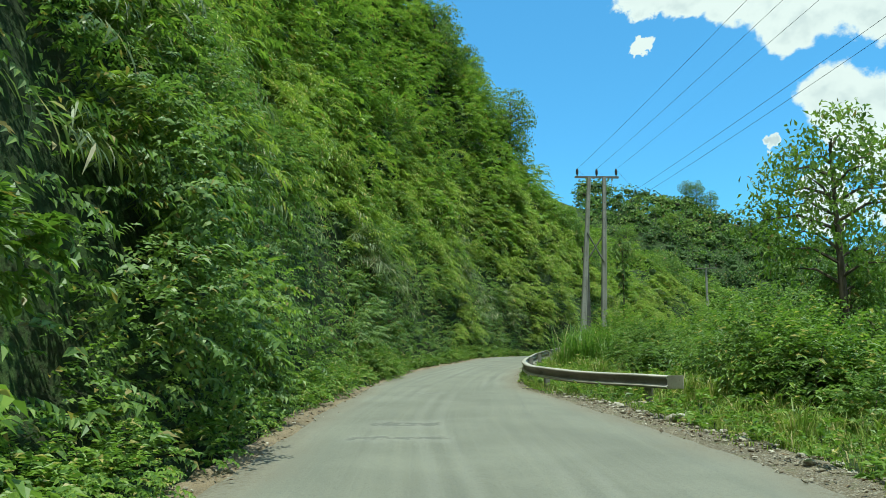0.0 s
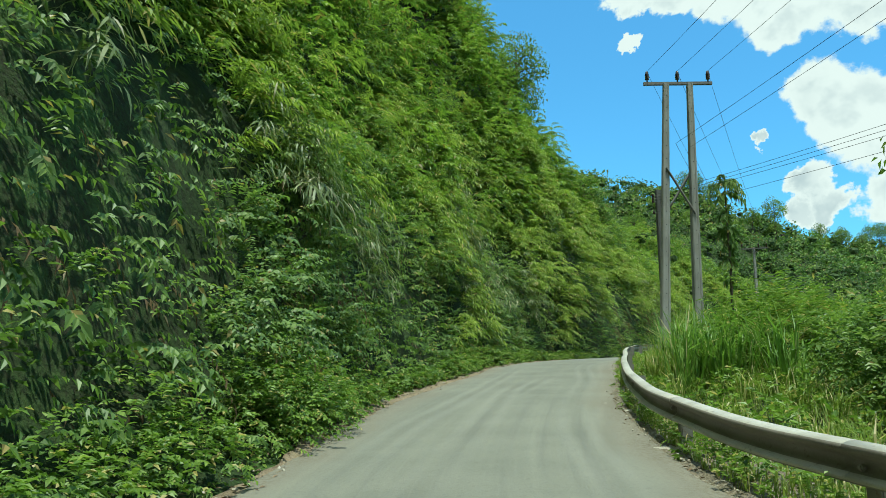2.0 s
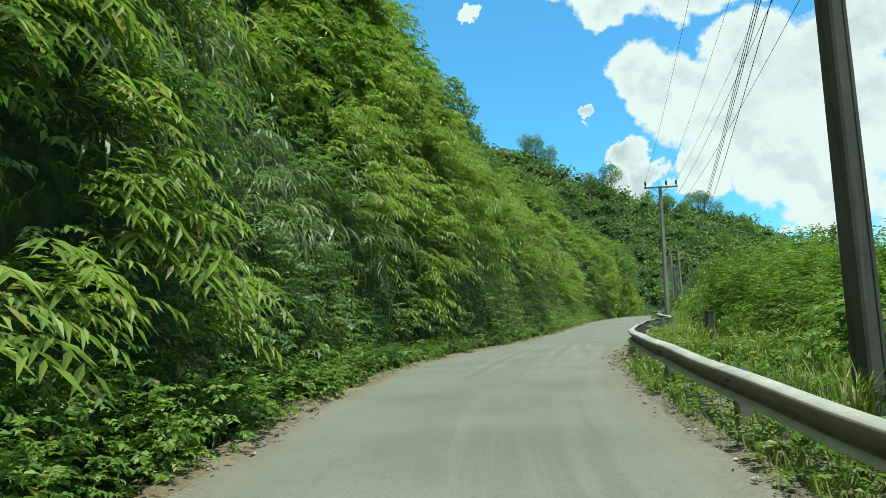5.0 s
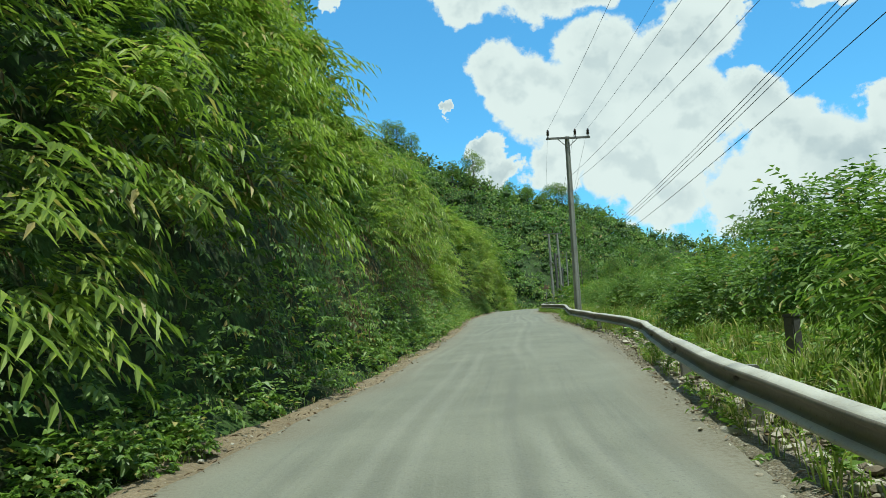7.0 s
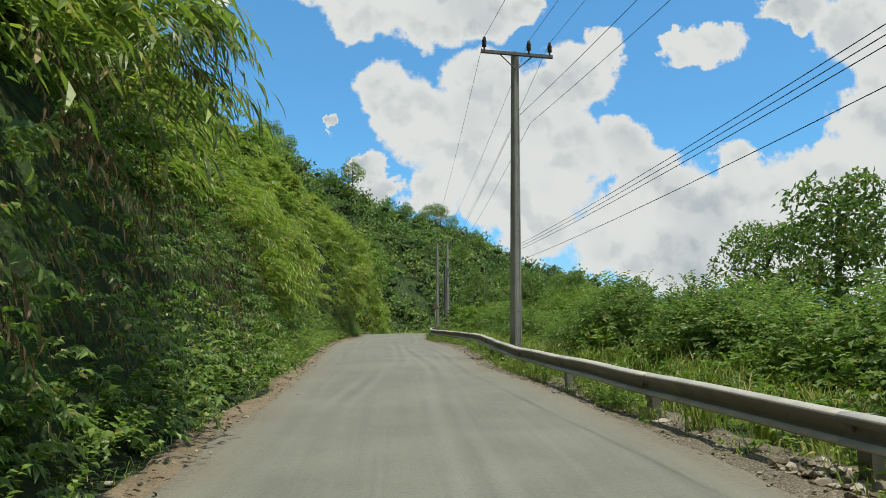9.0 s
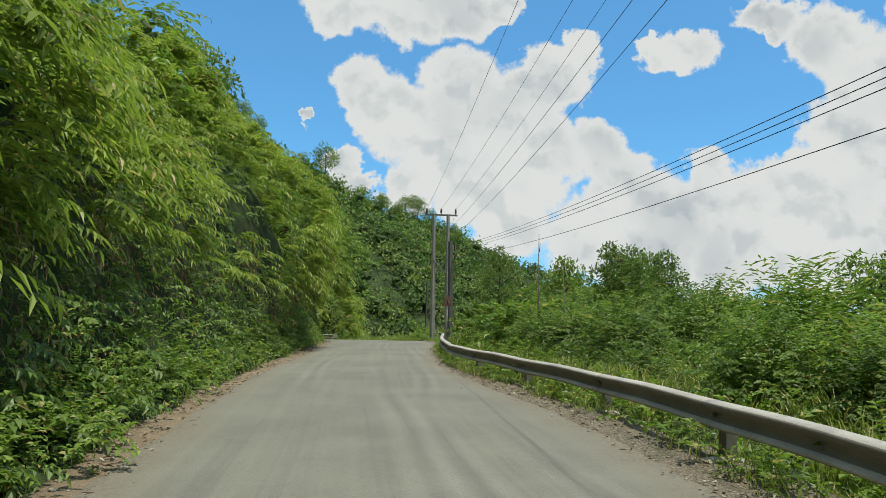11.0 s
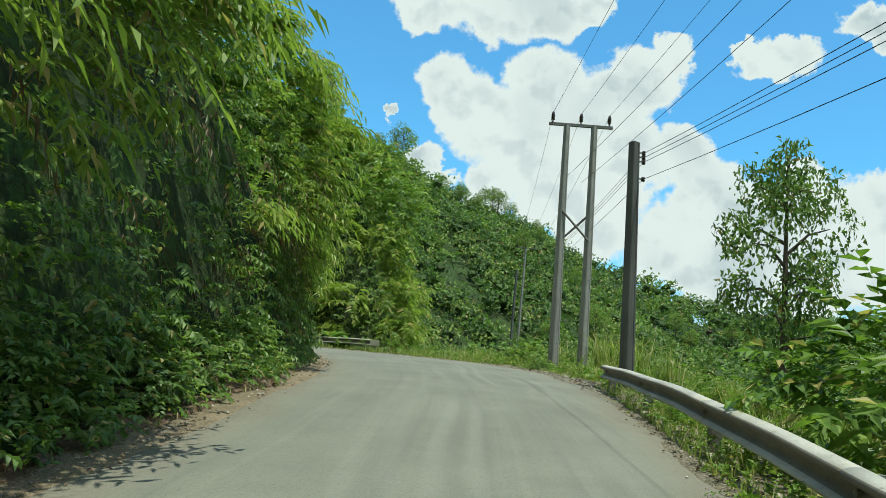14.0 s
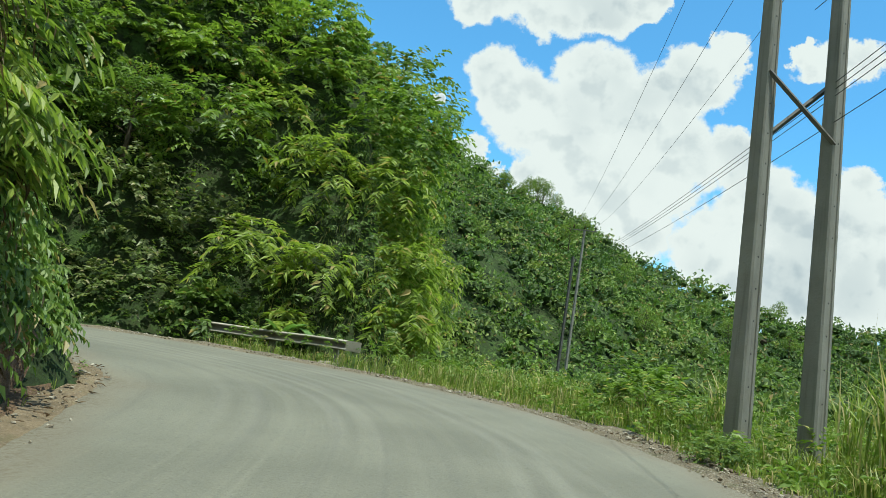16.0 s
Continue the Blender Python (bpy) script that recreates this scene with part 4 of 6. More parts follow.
stump(15.6, 53.2, 0.95, "dark weathered concrete stub post behind the guard rail")


def stone_mesh(seed, rough=0.35):
    rr = random.Random(seed)
    bm = bmesh.new()
    bmesh.ops.create_icosphere(bm, subdivisions=2, radius=1.0)
    off = Vector((rr.uniform(0, 50), rr.uniform(0, 50), rr.uniform(0, 50)))
    for v in bm.verts:
        v.co *= 1 + rough * noise.noise(v.co * 1.1 + off) + 0.12 * noise.noise(v.co * 3 + off)
        v.co.z *= 0.6
    me = bpy.data.meshes.new("stone")
    bm.to_mesh(me)
    bm.free()
    me.materials.append(rock)
    return me


STONES = [stone_mesh(i) for i in range(6)]
rs = random.Random(12)


def stone(x, y, size, label="pale rounded stone on the gravel shoulder"):
    ob = new("stone", STONES[rs.randrange(6)])
    ob.location = (x, y, ground_at(x, y) + size * 0.25)
    ob.scale = (size * rs.uniform(0.8, 1.3), size * rs.uniform(0.7, 1.1), size * rs.uniform(0.7, 1.0))
    ob.rotation_euler = (rs.uniform(-0.2, 0.2), rs.uniform(-0.2, 0.2), rs.uniform(0, 6.28))
    return tagged(ob, label, "stone", "roadside stones")


for s, lat, size in ((13.5, 4.6, 0.2), (16.2, 4.1, 0.15), (36.8, 2.45, 0.14), (41, 2.5, 0.12), (57.0, 3.0, 0.16), (63.3, 3.45, 0.22), (64.4, 3.6, 0.2), (62.6, 3.5, 0.15), (70.3, 4.0, 0.2), (71.2, 4.15, 0.17), (72.0, 4.3, 0.22), (73.2, 4.25, 0.14), (69.2, 3.85, 0.15), (76.3, 4.4, 0.2), (77.2, 4.3, 0.14), (139.5, 5.0, 0.1), (140.3, 4.7, 0.07)):
    x, y, _ = on_line(s, lat)
    stone(float(x), float(y), size)
for i in range(150):
    s = rs.choice([rs.uniform(54, 69), rs.uniform(45, 60), rs.uniform(24, 45), rs.uniform(8, 20), rs.uniform(138, 147), rs.uniform(148, 158)])
    lat = (float(right_edge(s)) + rs.uniform(0.25, 1.5)) if s < 138 else float(right_edge(s)) + rs.uniform(0.1, 0.7)
    x, y, _ = on_line(s, lat)
    stone(float(x), float(y), rs.uniform(0.035, 0.10) * (0.5 if s > 130 else 1.0), "small pale broken stone by the guard rail")
for i in range(60):
    s = rs.uniform(8, 136)
    x, y, _ = on_line(s, -float(left_edge(s)) - rs.uniform(-0.1, 0.6))
    stone(float(x), float(y), rs.uniform(0.02, 0.05), "small brown stone at the foot of the bank")


def many_stones(name, s, lat, size, label, lift=0.15):
    """Loose broken stones, too many to count, as one heap of small angular lumps."""
    r = np.random.RandomState(len(s))
    g = (1 + 5 ** 0.5) / 2
    ico = unit_rows(np.array([(-1, g, 0), (1, g, 0), (-1, -g, 0), (1, -g, 0), (0, -1, g), (0, 1, g), (0, -1, -g), (0, 1, -g), (g, 0, -1), (g, 0, 1), (-g, 0, -1), (-g, 0, 1)]))
    tri = np.array([(0, 11, 5), (0, 5, 1), (0, 1, 7), (0, 7, 10), (0, 10, 11), (1, 5, 9), (5, 11, 4), (11, 10, 2), (10, 7, 6), (7, 1, 8),
                    (3, 9, 4), (3, 4, 2), (3, 2, 6), (3, 6, 8), (3, 8, 9), (4, 9, 5), (2, 4, 11), (6, 2, 10), (8, 6, 7), (9, 8, 1)])
    n = len(s)
    c = on_line(s, lat)
    c[:, 2] = cover(c[:, 0], c[:, 1])
    body = ico[None] * r.uniform(0.65, 1.2, (n, 12, 1)) * np.stack([r.uniform(0.8, 1.5, n), r.uniform(0.7, 1.1, n), r.uniform(0.4, 0.8, n)], 1)[:, None, :]
    a, b = r.uniform(0, math.tau, n), r.normal(0, 0.3, n)
    ca, sa, cb, sb = np.cos(a)[:, None], np.sin(a)[:, None], np.cos(b)[:, None], np.sin(b)[:, None]
    x, y, z = body[..., 0], body[..., 1], body[..., 2]
    x, z = x * cb - z * sb, x * sb + z * cb
    v = np.stack([x * ca - y * sa, x * sa + y * ca, z], -1) * size[:, None, None] + c[:, None, :]
    v[..., 2] += (size * lift)[:, None]
    f = (np.arange(n)[:, None, None] * 12 + tri[None]).reshape(-1, 3)
    return tagged(new(name, mesh_of(name, v.reshape(-1, 3), f, chips)), label, "stones", kind="stuff")


def unit_rows(v):
    return v / np.linalg.norm(v, axis=-1, keepdims=True)


rr = np.random.RandomState(31)
n = 5200
s = np.concatenate([rr.uniform(52, 78, n), rr.uniform(138.5, 147, 500), rr.uniform(8, 22, 700)])
reach = np.interp(s, (52, 56, 66, 72, 78), (0.8, 2.3, 2.3, 1.5, 0.5))
lat = right_edge(s) + 0.22 + reach * rr.uniform(0, 1, len(s)) ** 0.9
many_stones("rubble", s, lat, rr.uniform(0.025, 0.085, len(s)) * rr.uniform(0.6, 1.1, len(s)) * np.where(s > 130, 0.45, np.where(s < 24, 0.65, 1.0)), "heap of pale broken stones spilling under the guard rail", 0.35)
n = 4200
s = rr.uniform(-8, 158, n)
lat = right_edge(s) + rr.normal(0.22, 0.3, n)
sl = rr.uniform(-6, 152, 1500)
many_stones("gravel", np.append(s, sl), np.append(lat, -left_edge(sl) - rr.normal(0.15, 0.25, 1500)), rr.uniform(0.008, 0.032, n + 1500), "loose grey gravel along the broken asphalt edges", 0.3)
# dead leaves and bits of bark
n = 5200
s = rr.uniform(-6, 152, n)
left_hand = np.arange(n) % 2 == 0
lat = np.where(left_hand, -left_edge(s) - rr.normal(0.35, 0.4, n), right_edge(s) + rr.normal(0.55, 0.4, n))
c = on_line(s, lat)
c[:, 2] = np.maximum(cover(c[:, 0], c[:, 1]), on_line(s, lat)[:, 2] - 0.03) + 0.02
a, size = rr.uniform(0, math.tau, n), rr.uniform(0.025, 0.065, n)
u = np.stack([np.cos(a), np.sin(a), rr.normal(0, 0.25, n)], 1) * size[:, None]
w = np.stack([-np.sin(a), np.cos(a), rr.normal(0, 0.3, n)], 1) * (size * rr.uniform(0.12, 0.35, n))[:, None]
v = np.stack([c - u, c + w - u * 0.1, c + u, c - w - u * 0.1], 1)
v[:, 1:4:2, 2] += 0.012
i4 = np.arange(n)[:, None] * 4
tagged(new("leaf_litter", mesh_of("leaf_litter", v.reshape(-1, 3), np.stack([i4 + [0, 1, 2], i4 + [0, 2, 3]], 1).reshape(-1, 3), dry_leaf)), "scattered dry brown leaves along both road edges", "leaf litter", kind="stuff")


# ---------------------------------------------------------------- foliage
def unit(v):
    return v / np.maximum(np.linalg.norm(v, axis=-1, keepdims=True), 1e-6)


def leaves(base, along, face, length, width, fold=0.25, fine=False):
    """Pointed leaves folded along the midrib: verts and triangles. face: rough way of the upper side. fine: rounder outline, arched."""
    along = unit(along)
    side = unit(np.cross(along, face))
    up = np.cross(side, along)
    length, width = np.broadcast_to(length, len(base))[:, None], np.broadcast_to(width, len(base))[:, None]
    if fine:
        def at(u, w, sag):
            return base + along * length * u + side * width * w + up * (width * abs(w) * fold * 2 - length * sag)
        v = np.stack([base, at(0.3, 0.46, 0.0), at(0.3, -0.46, 0.0), at(0.66, 0.36, 0.06), at(0.66, -0.36, 0.06), base + along * length - up * length * 0.2], 1).reshape(-1, 3)
        i = np.arange(len(base))[:, None] * 6
        f = np.stack([i + [0, 1, 2], i + [1, 3, 4], i + [1, 4, 2], i + [3, 5, 4]], 1).reshape(-1, 3)
        return v, f
    mid = base + along * length * 0.36
    tip = base + along * length - up * length * 0.10
    a = mid + side * width * 0.5 + up * width * fold
    b = mid - side * width * 0.5 + up * width * fold
    v = np.stack([base, a, tip, b], 1).reshape(-1, 3)
    i = np.arange(len(base))[:, None] * 4
    f = np.stack([i + [0, 1, 2], i + [0, 2, 3]], 1).reshape(-1, 3)
    return v, f


def join(chunks):
    vs, fs, n = [], [], 0
    for v, f in chunks:
        vs.append(v), fs.append(f + n)
        n += len(v)
    return np.vstack(vs), np.vstack(fs)


def sprays(root, out, length, count, leaf_len, leaf_w, droop, rng, spread=0.75, hang=0.35, fine=False, loose=0.18, out_face=0.5):
    """Arching twigs, each with leaves to both sides that hang a little."""
    n = len(root)
    u = np.linspace(0.18, 1.0, count)[None, :, None] + rng.uniform(-0.03, 0.03, (n, count, 1))
    L = np.broadcast_to(length, n)[:, None, None]
    o = unit(out)[:, None, :]
    zup = np.array([0, 0, 1.0])
    p = root[:, None, :] + o * L * u + zup * L * (0.30 * u - droop * u ** 2)
    tan = unit(o + zup * (0.30 - 2 * droop * u))
    side = unit(np.cross(tan, zup) + 1e-4)
    sgn = np.where(np.arange(count) % 2, 1.0, -1.0)[None, :, None]
    along = tan * (1 - spread * 0.5) + side * sgn * spread - zup * hang + rng.normal(0, loose, p.shape)
    face = zup * 0.8 + o * out_face + rng.normal(0, loose * 1.6, p.shape)
    size = rng.uniform(0.7, 1.25, n * count) * np.repeat(rng.uniform(0.8, 1.2, n), count)
    return leaves(p.reshape(-1, 3), along.reshape(-1, 3), face.reshape(-1, 3), leaf_len * size, leaf_w * size, fine=fine)


def clumps(centre, radius, count, leaf_len, leaf_w, rng, flat=0.8, up_bias=0.35):
    """Rounded, uneven heads of leaves."""
    n = len(centre)
    d = unit(rng.normal(0, 1, (n, count, 3)) + np.array([0, 0, up_bias]))
    lump = 1 + 0.28 * np.sin(d[..., 0] * 5 + rng.uniform(0, 6, (n, 1))) * np.sin(d[..., 1] * 5 + rng.uniform(0, 6, (n, 1)))
    r = np.broadcast_to(radius, n)[:, None] * lump * rng.uniform(0.55, 1.08, (n, count)) ** 0.6
    p = centre[:, None, :] + d * r[..., None] * np.array([1, 1, flat])
    along = rng.normal(0, 1, p.shape) + d * 0.6 - np.array([0, 0, 0.35])
    face = d + np.array([0, 0, 0.4]) + rng.normal(0, 0.25, p.shape)
    size = rng.uniform(0.7, 1.3, n * count)
    return leaves(p.reshape(-1, 3), along.reshape(-1, 3), face.reshape(-1, 3), leaf_len * size, leaf_w * size)


def blades(root, height, width, rng, lean=0.5, out=None):
    """Grass blades of two bent pieces."""
    n = len(root)
    ang = rng.uniform(0, math.tau, n)
    way = np.stack([np.cos(ang), np.sin(ang), 0 * ang], 1)
    if out is not None:
        way = unit(way + out)
    side = np.stack([-way[:, 1], way[:, 0], 0 * ang], 1)
    h, w = (height * rng.uniform(0.6, 1.3, n))[:, None], (width * rng.uniform(0.7, 1.3, n))[:, None]
    l = (lean * rng.uniform(0.2, 1.3, n))[:, None]
    z = np.array([0, 0, 1.0])
    mid = root + z * h * 0.6 + way * h * l * 0.35
    tip = root + z * h * (1 - 0.45 * l) + way * h * l
    v = np.stack([root - side * w * 0.4, root + side * w * 0.4, mid + side * w * 0.5, mid - side * w * 0.5, tip], 1).reshape(-1, 3)
    i = np.arange(n)[:, None] * 5
    f = np.stack([i + [0, 1, 2], i + [0, 2, 3], i + [3, 2, 4]], 1).reshape(-1, 3)
    return v, f


def stuff(name, chunks, mat, label, category):
    v, f = join(chunks)
    return tagged(new(name, mesh_of(name, v, f, mat)), label, category, kind="stuff")


def bank_points(n, s0, s1, d0, d1, rng):
    """Random places on the bank by true area: stations, d, places, outward normals."""
    m = n * 4
    s, d = rng.uniform(s0, s1, m), rng.uniform(d0, d1, m)
    slope = (bank(s, d + 0.15) - bank(s, d - 0.15)) / 0.3
    keep = rng.uniform(0, 6, m) < np.sqrt(1 + slope ** 2)
    s, d, slope = s[keep][:n], d[keep][:n], slope[keep][:n]
    lat = -left_edge(s) - d
    p = on_line(s, lat)
    p[:, 2] += bank(s, d)
    right = np.stack([np.interp(s, STA, RGT[:, 0]), np.interp(s, STA, RGT[:, 1]), 0 * s], 1)
    nrm = unit(right * slope[:, None] + np.array([0, 0, 1.0]))
    return s, d, p, nrm


rng = np.random.RandomState(5)


def bulge(s, d, p, nrm):
    """Pushes places on the bank out into hanging masses, with hollows between: places and a measure of the hollows."""
    h = bank(s, d)
    lump = 1.0 * waves(s * 0.5, h * 0.6, 61, 2) + 0.75 * waves(s * 1.5, h * 2.0, 62, 2)
    right = unit(nrm * np.array([1, 1, 0]))
    over = np.interp(h, (0, 1.4, 2.6, 4.2, 6.5, 8.0, 12.0), (-0.3, -0.3, 0.2, 0.8, 0.9, 0.85, 0.5)) * np.interp(s, (-10, 52, 62, 68, 78, 88, 110, 120, 127, 137, 142, 148, 153), (0.2, 0.2, 0.8, 1.7, 1.7, 1.1, 1.1, 1.3, 2.2, 1.9, 1.1, 0.3, 0.0))
    out = p + nrm * (np.interp(s, (14, 22, 46, 56, 70, 110, 125, 136, 142), (0.95, 0.6, 0.65, 0.95, 1.2, 1.2, 1.0, 0.75, 0.3)) * np.clip(lump + 0.1, -0.6, 1.2))[:, None] + right * over[:, None]
    return out, lump, h


ICO_V = unit(np.array([(-1, 1.618, 0), (1, 1.618, 0), (-1, -1.618, 0), (1, -1.618, 0), (0, -1, 1.618), (0, 1, 1.618), (0, -1, -1.618), (0, 1, -1.618),
                       (1.618, 0, -1), (1.618, 0, 1), (-1.618, 0, -1), (-1.618, 0, 1)]))
ICO_F = np.array([(0, 11, 5), (0, 5, 1), (0, 1, 7), (0, 7, 10), (0, 10, 11), (1, 5, 9), (5, 11, 4), (11, 10, 2), (10, 7, 6), (7, 1, 8),
                  (3, 9, 4), (3, 4, 2), (3, 2, 6), (3, 6, 8), (3, 8, 9), (4, 9, 5), (2, 4, 11), (6, 2, 10), (8, 6, 7), (9, 8, 1)])


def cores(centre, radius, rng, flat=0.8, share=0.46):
    """Ragged solid lumps added beneath each head's outer leaves, coloured as the inner shade."""
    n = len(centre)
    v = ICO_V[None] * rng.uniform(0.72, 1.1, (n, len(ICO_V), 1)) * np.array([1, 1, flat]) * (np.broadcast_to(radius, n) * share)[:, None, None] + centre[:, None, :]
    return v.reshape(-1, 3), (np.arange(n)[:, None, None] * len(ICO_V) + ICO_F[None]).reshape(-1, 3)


def mounds(centre, radius, twigs, count, leaf_len, leaf_w, rng, flat=0.85, droop=0.6):
    """Rounded bushes: arching twigs that start on a dome and droop outwards, each lit as one layer."""
    n = len(centre)
    d = unit(rng.normal(0, 1, (n, twigs, 3)) + np.array([0, 0, 0.55]))
    lump = 1 + 0.22 * np.sin(d[..., 0] * 4 + rng.uniform(0, 6, (n, 1))) * np.sin(d[..., 1] * 4 + rng.uniform(0, 6, (n, 1)))
    R = np.broadcast_to(radius, n)
    root = centre[:, None, :] + d * (R[:, None] * lump * rng.uniform(0.6, 0.95, (n, twigs)))[..., None] * np.array([1, 1, flat])
    length = np.repeat(R, twigs) * rng.uniform(0.3, 0.55, n * twigs)
    way = unit(d * np.array([1, 1, 0.6]) + rng.normal(0, 0.25, d.shape))
    return sprays(root.reshape(-1, 3), way.reshape(-1, 3), length, count, leaf_len, leaf_w, droop, rng, 0.85, 0.2, False, 0.14, 0.3)


# an inner layer close to the earth
s, d, p, nrm = bank_points(12600, -3, 156, 0.7, 9.0, rng)
bare = (s > 124) & (s < 151) & (d < 0.2 * waves(s * 0.8, d, 49) + np.interp(s, (130, 138), (0.85, 0.5)))
s, d, p, nrm = s[~bare], d[~bare], p[~bare], nrm[~bare]
pushed, lump, h = bulge(s, d, p, nrm)
depth = np.sum((pushed - p) * nrm, 1)
p = p + nrm * np.maximum(depth - 0.6, 0.12)[:, None]
stuff("creeper_cover", [sprays(p, unit(nrm + rng.normal(0, 0.6, p.shape)), rng.uniform(0.5, 0.9, len(p)) * np.interp(s, (135, 141), (1.0, 0.55)), 13, 0.16, 0.07, 0.6, rng, 0.8, 0.5, out_face=0.9)], broad_leaf,
      "dense dark green creepers clinging to the cut bank", "creepers")
s, d, p, nrm = bank_points(420, 137, 150, 0.8, 2.1, rng)
stuff("bank_creepers", [sprays(p + nrm * 0.06, unit(nrm + rng.normal(0, 0.5, p.shape) - [0, 0, 0.35]), rng.uniform(0.35, 0.7, len(p)), 12, 0.15, 0.06, 0.8, rng, 0.8, 0.5)], broad_leaf,
      "dark green creepers trailing over the inside of the bend", "creepers")
# boughs that hang out over it
s, d, p, nrm = bank_points(6000, -3, 153, 0.8, 9.0, rng)
p, lump, h = bulge(s, d, p, nrm)
keep = (lump > -0.08) & (h > np.interp(s, (60, 68, 90, 98, 106, 140, 146), (0.9, 3.4, 3.4, 1.2, 2.4, 2.4, 1.7)))
s, d, p, nrm, h, lump = s[keep], d[keep], p[keep], nrm[keep], h[keep], lump[keep]
kind = waves(s * 0.28, h * 0.35, 63, 2) * 0.9 + np.interp(s, (12, 18, 28, 48, 60, 70, 85, 150), (-0.2, 0.0, 0.35, 0.42, 0.6, 0.7, 0.9, 0.9)) + np.clip(h - 4, -3, 4) * 0.09 + rng.uniform(-0.3, 0.3, len(s))


def fan(mask, each, length, jitter=0.55, lift=0.2, drift=0.0):
    """Roots and ways of the sprays of the chosen boughs."""
    q = np.repeat(p[mask], each, 0)
    ahead = np.stack([np.interp(s[mask], STA, TAN[:, 0]), np.interp(s[mask], STA, TAN[:, 1]), np.zeros(mask.sum())], 1)
    o = np.repeat(unit(nrm[mask] - ahead * drift + np.array([0, 0, lift]) + rng.normal(0, 0.22, (mask.sum(), 3))), each, 0)
    o = unit(o + rng.normal(0, jitter, o.shape))
    reach = np.repeat(rng.uniform(0.75, 1.3, mask.sum()), each) * rng.uniform(0.7, 1.15, len(q)) * length * np.repeat(np.interp(s[mask], (135, 143, 148), (1.0, 0.8, 0.45)), each)
    return q + rng.normal(0, 0.1, q.shape), o, reach


low, high = h < 7.5, h >= 7.5
q, o, reach = fan((kind > 0.1) & low, 6, 1.2, 0.27, 0.3, 0.15)
q2, o2, reach2 = fan((kind > 0.1) & high, 6, 1.25, 0.35, 0.3, 0.15)
stuff("bamboo_thicket", [sprays(q, o, reach, 13, 0.28, 0.06, 0.75, rng, 0.72, 0.4, False, 0.08, 0.55), sprays(q2, o2, reach2, 12, 0.34, 0.08, 0.7, rng, 0.72, 0.35, False, 0.1, 0.5)], bamboo_leaf,
      "bright yellow-green feathery bamboo hanging over the cut bank", "bamboo")
reedy = (kind <= 0.1) & (kind > -0.32) & (h > 2.6)
q, o, reach = fan(reedy & low, 5, 1.15, 0.5, 0.35)
q2, o2, reach2 = fan(reedy & high, 6, 1.1)
stuff("reed_thicket", [sprays(q, o, reach, 11, 0.44, 0.042, 0.7, rng, 0.55, 0.6, True), sprays(q2, o2, reach2, 10, 0.4, 0.06, 0.7, rng, 0.6, 0.5)], reed_leaf,
      "dull green drooping cane leaves with dry grey tips", "reeds")
broad = (kind <= 0.1) & ~reedy
q, o, reach = fan(broad & low, 8, 0.8, 0.7)
q2, o2, reach2 = fan(broad & high, 8, 1.0, 0.7)
stuff("shrub_thicket", [sprays(q, o, reach, 15, 0.125, 0.052, 0.45, rng, 0.85, 0.25, True, out_face=0.85), sprays(q2, o2, reach2, 11, 0.24, 0.12, 0.45, rng, 0.85, 0.25)], broad_leaf,
      "dense green broad-leaved shrubs on the bank", "shrubs")
# rounded bushes and creeper heaps that stand out of the bank, each of one kind
s, d, p, nrm = bank_points(250, -4, 66, 1.3, 11.0, rng)
h = bank(s, d)
open_foot = (d > 2.3) | (s < 14)
s, d, p, nrm, h = s[open_foot], d[open_foot], p[open_foot], nrm[open_foot], h[open_foot]
size = rng.uniform(0.55, 1.5, len(s)) * np.interp(d, (1, 4, 10), (0.75, 0.95, 1.3)) * np.interp(s, (44, 66), (1.0, 0.7))
p = p + nrm * (0.15 + size * 0.42)[:, None]
which = rng.uniform(0, 1, len(s)) + 0.35 * waves(s * 0.35, h * 0.4, 67, 2)
for name, lo, hi, mat, twigs, leaf, wide, hang, label in (
        ("bank_bush", -9, 0.3, broad_leaf, 95, 0.135, 0.06, 0.5, "dense glossy dark green bushes bulging out of the bank"),
        ("bank_creepers", 0.3, 0.62, weed_leaf, 90, 0.15, 0.075, 0.65, "fresh green creeper heaps draped over the bank"),
        ("bank_shrubs", 0.62, 0.82, hill_leaf, 90, 0.15, 0.062, 0.45, "mid-green small-leaved bushes on the bank"),
        ("bank_canes", 0.82, 9, bamboo_leaf, 80, 0.27, 0.05, 0.85, "yellow-green drooping cane clumps on the bank")):
    m = (which > lo) & (which <= hi)
    stuff(name, [mounds(p[m], size[m], twigs, 11, leaf, wide, rng, 0.95, hang)], mat, label, "bushes")
# dead stems and leaves that hang in the shade under the boughs
s, d, p, nrm = bank_points(3000, 20, 150, 0.9, 4.0, rng)
p, lump, h = bulge(s, d, p, nrm)
ok = (h > 0.7) & (h < 4.5) & (rng.uniform(0, 1, len(s)) < np.interp(s, (20, 62, 70, 150), (0.3, 0.4, 1.0, 1.0)))
p, nrm = p[ok] - nrm[ok] * 0.15, nrm[ok]
stuff("dead_creepers", [sprays(p, unit(nrm + rng.normal(0, 0.5, p.shape) - [0, 0, 0.6]), rng.uniform(0.4, 0.9, len(p)), 9, 0.2, 0.03, 0.9, rng, 0.5, 0.9)], dead_leaf,
      "brown dead leaves and stems hanging under the overgrown bank", "creepers")
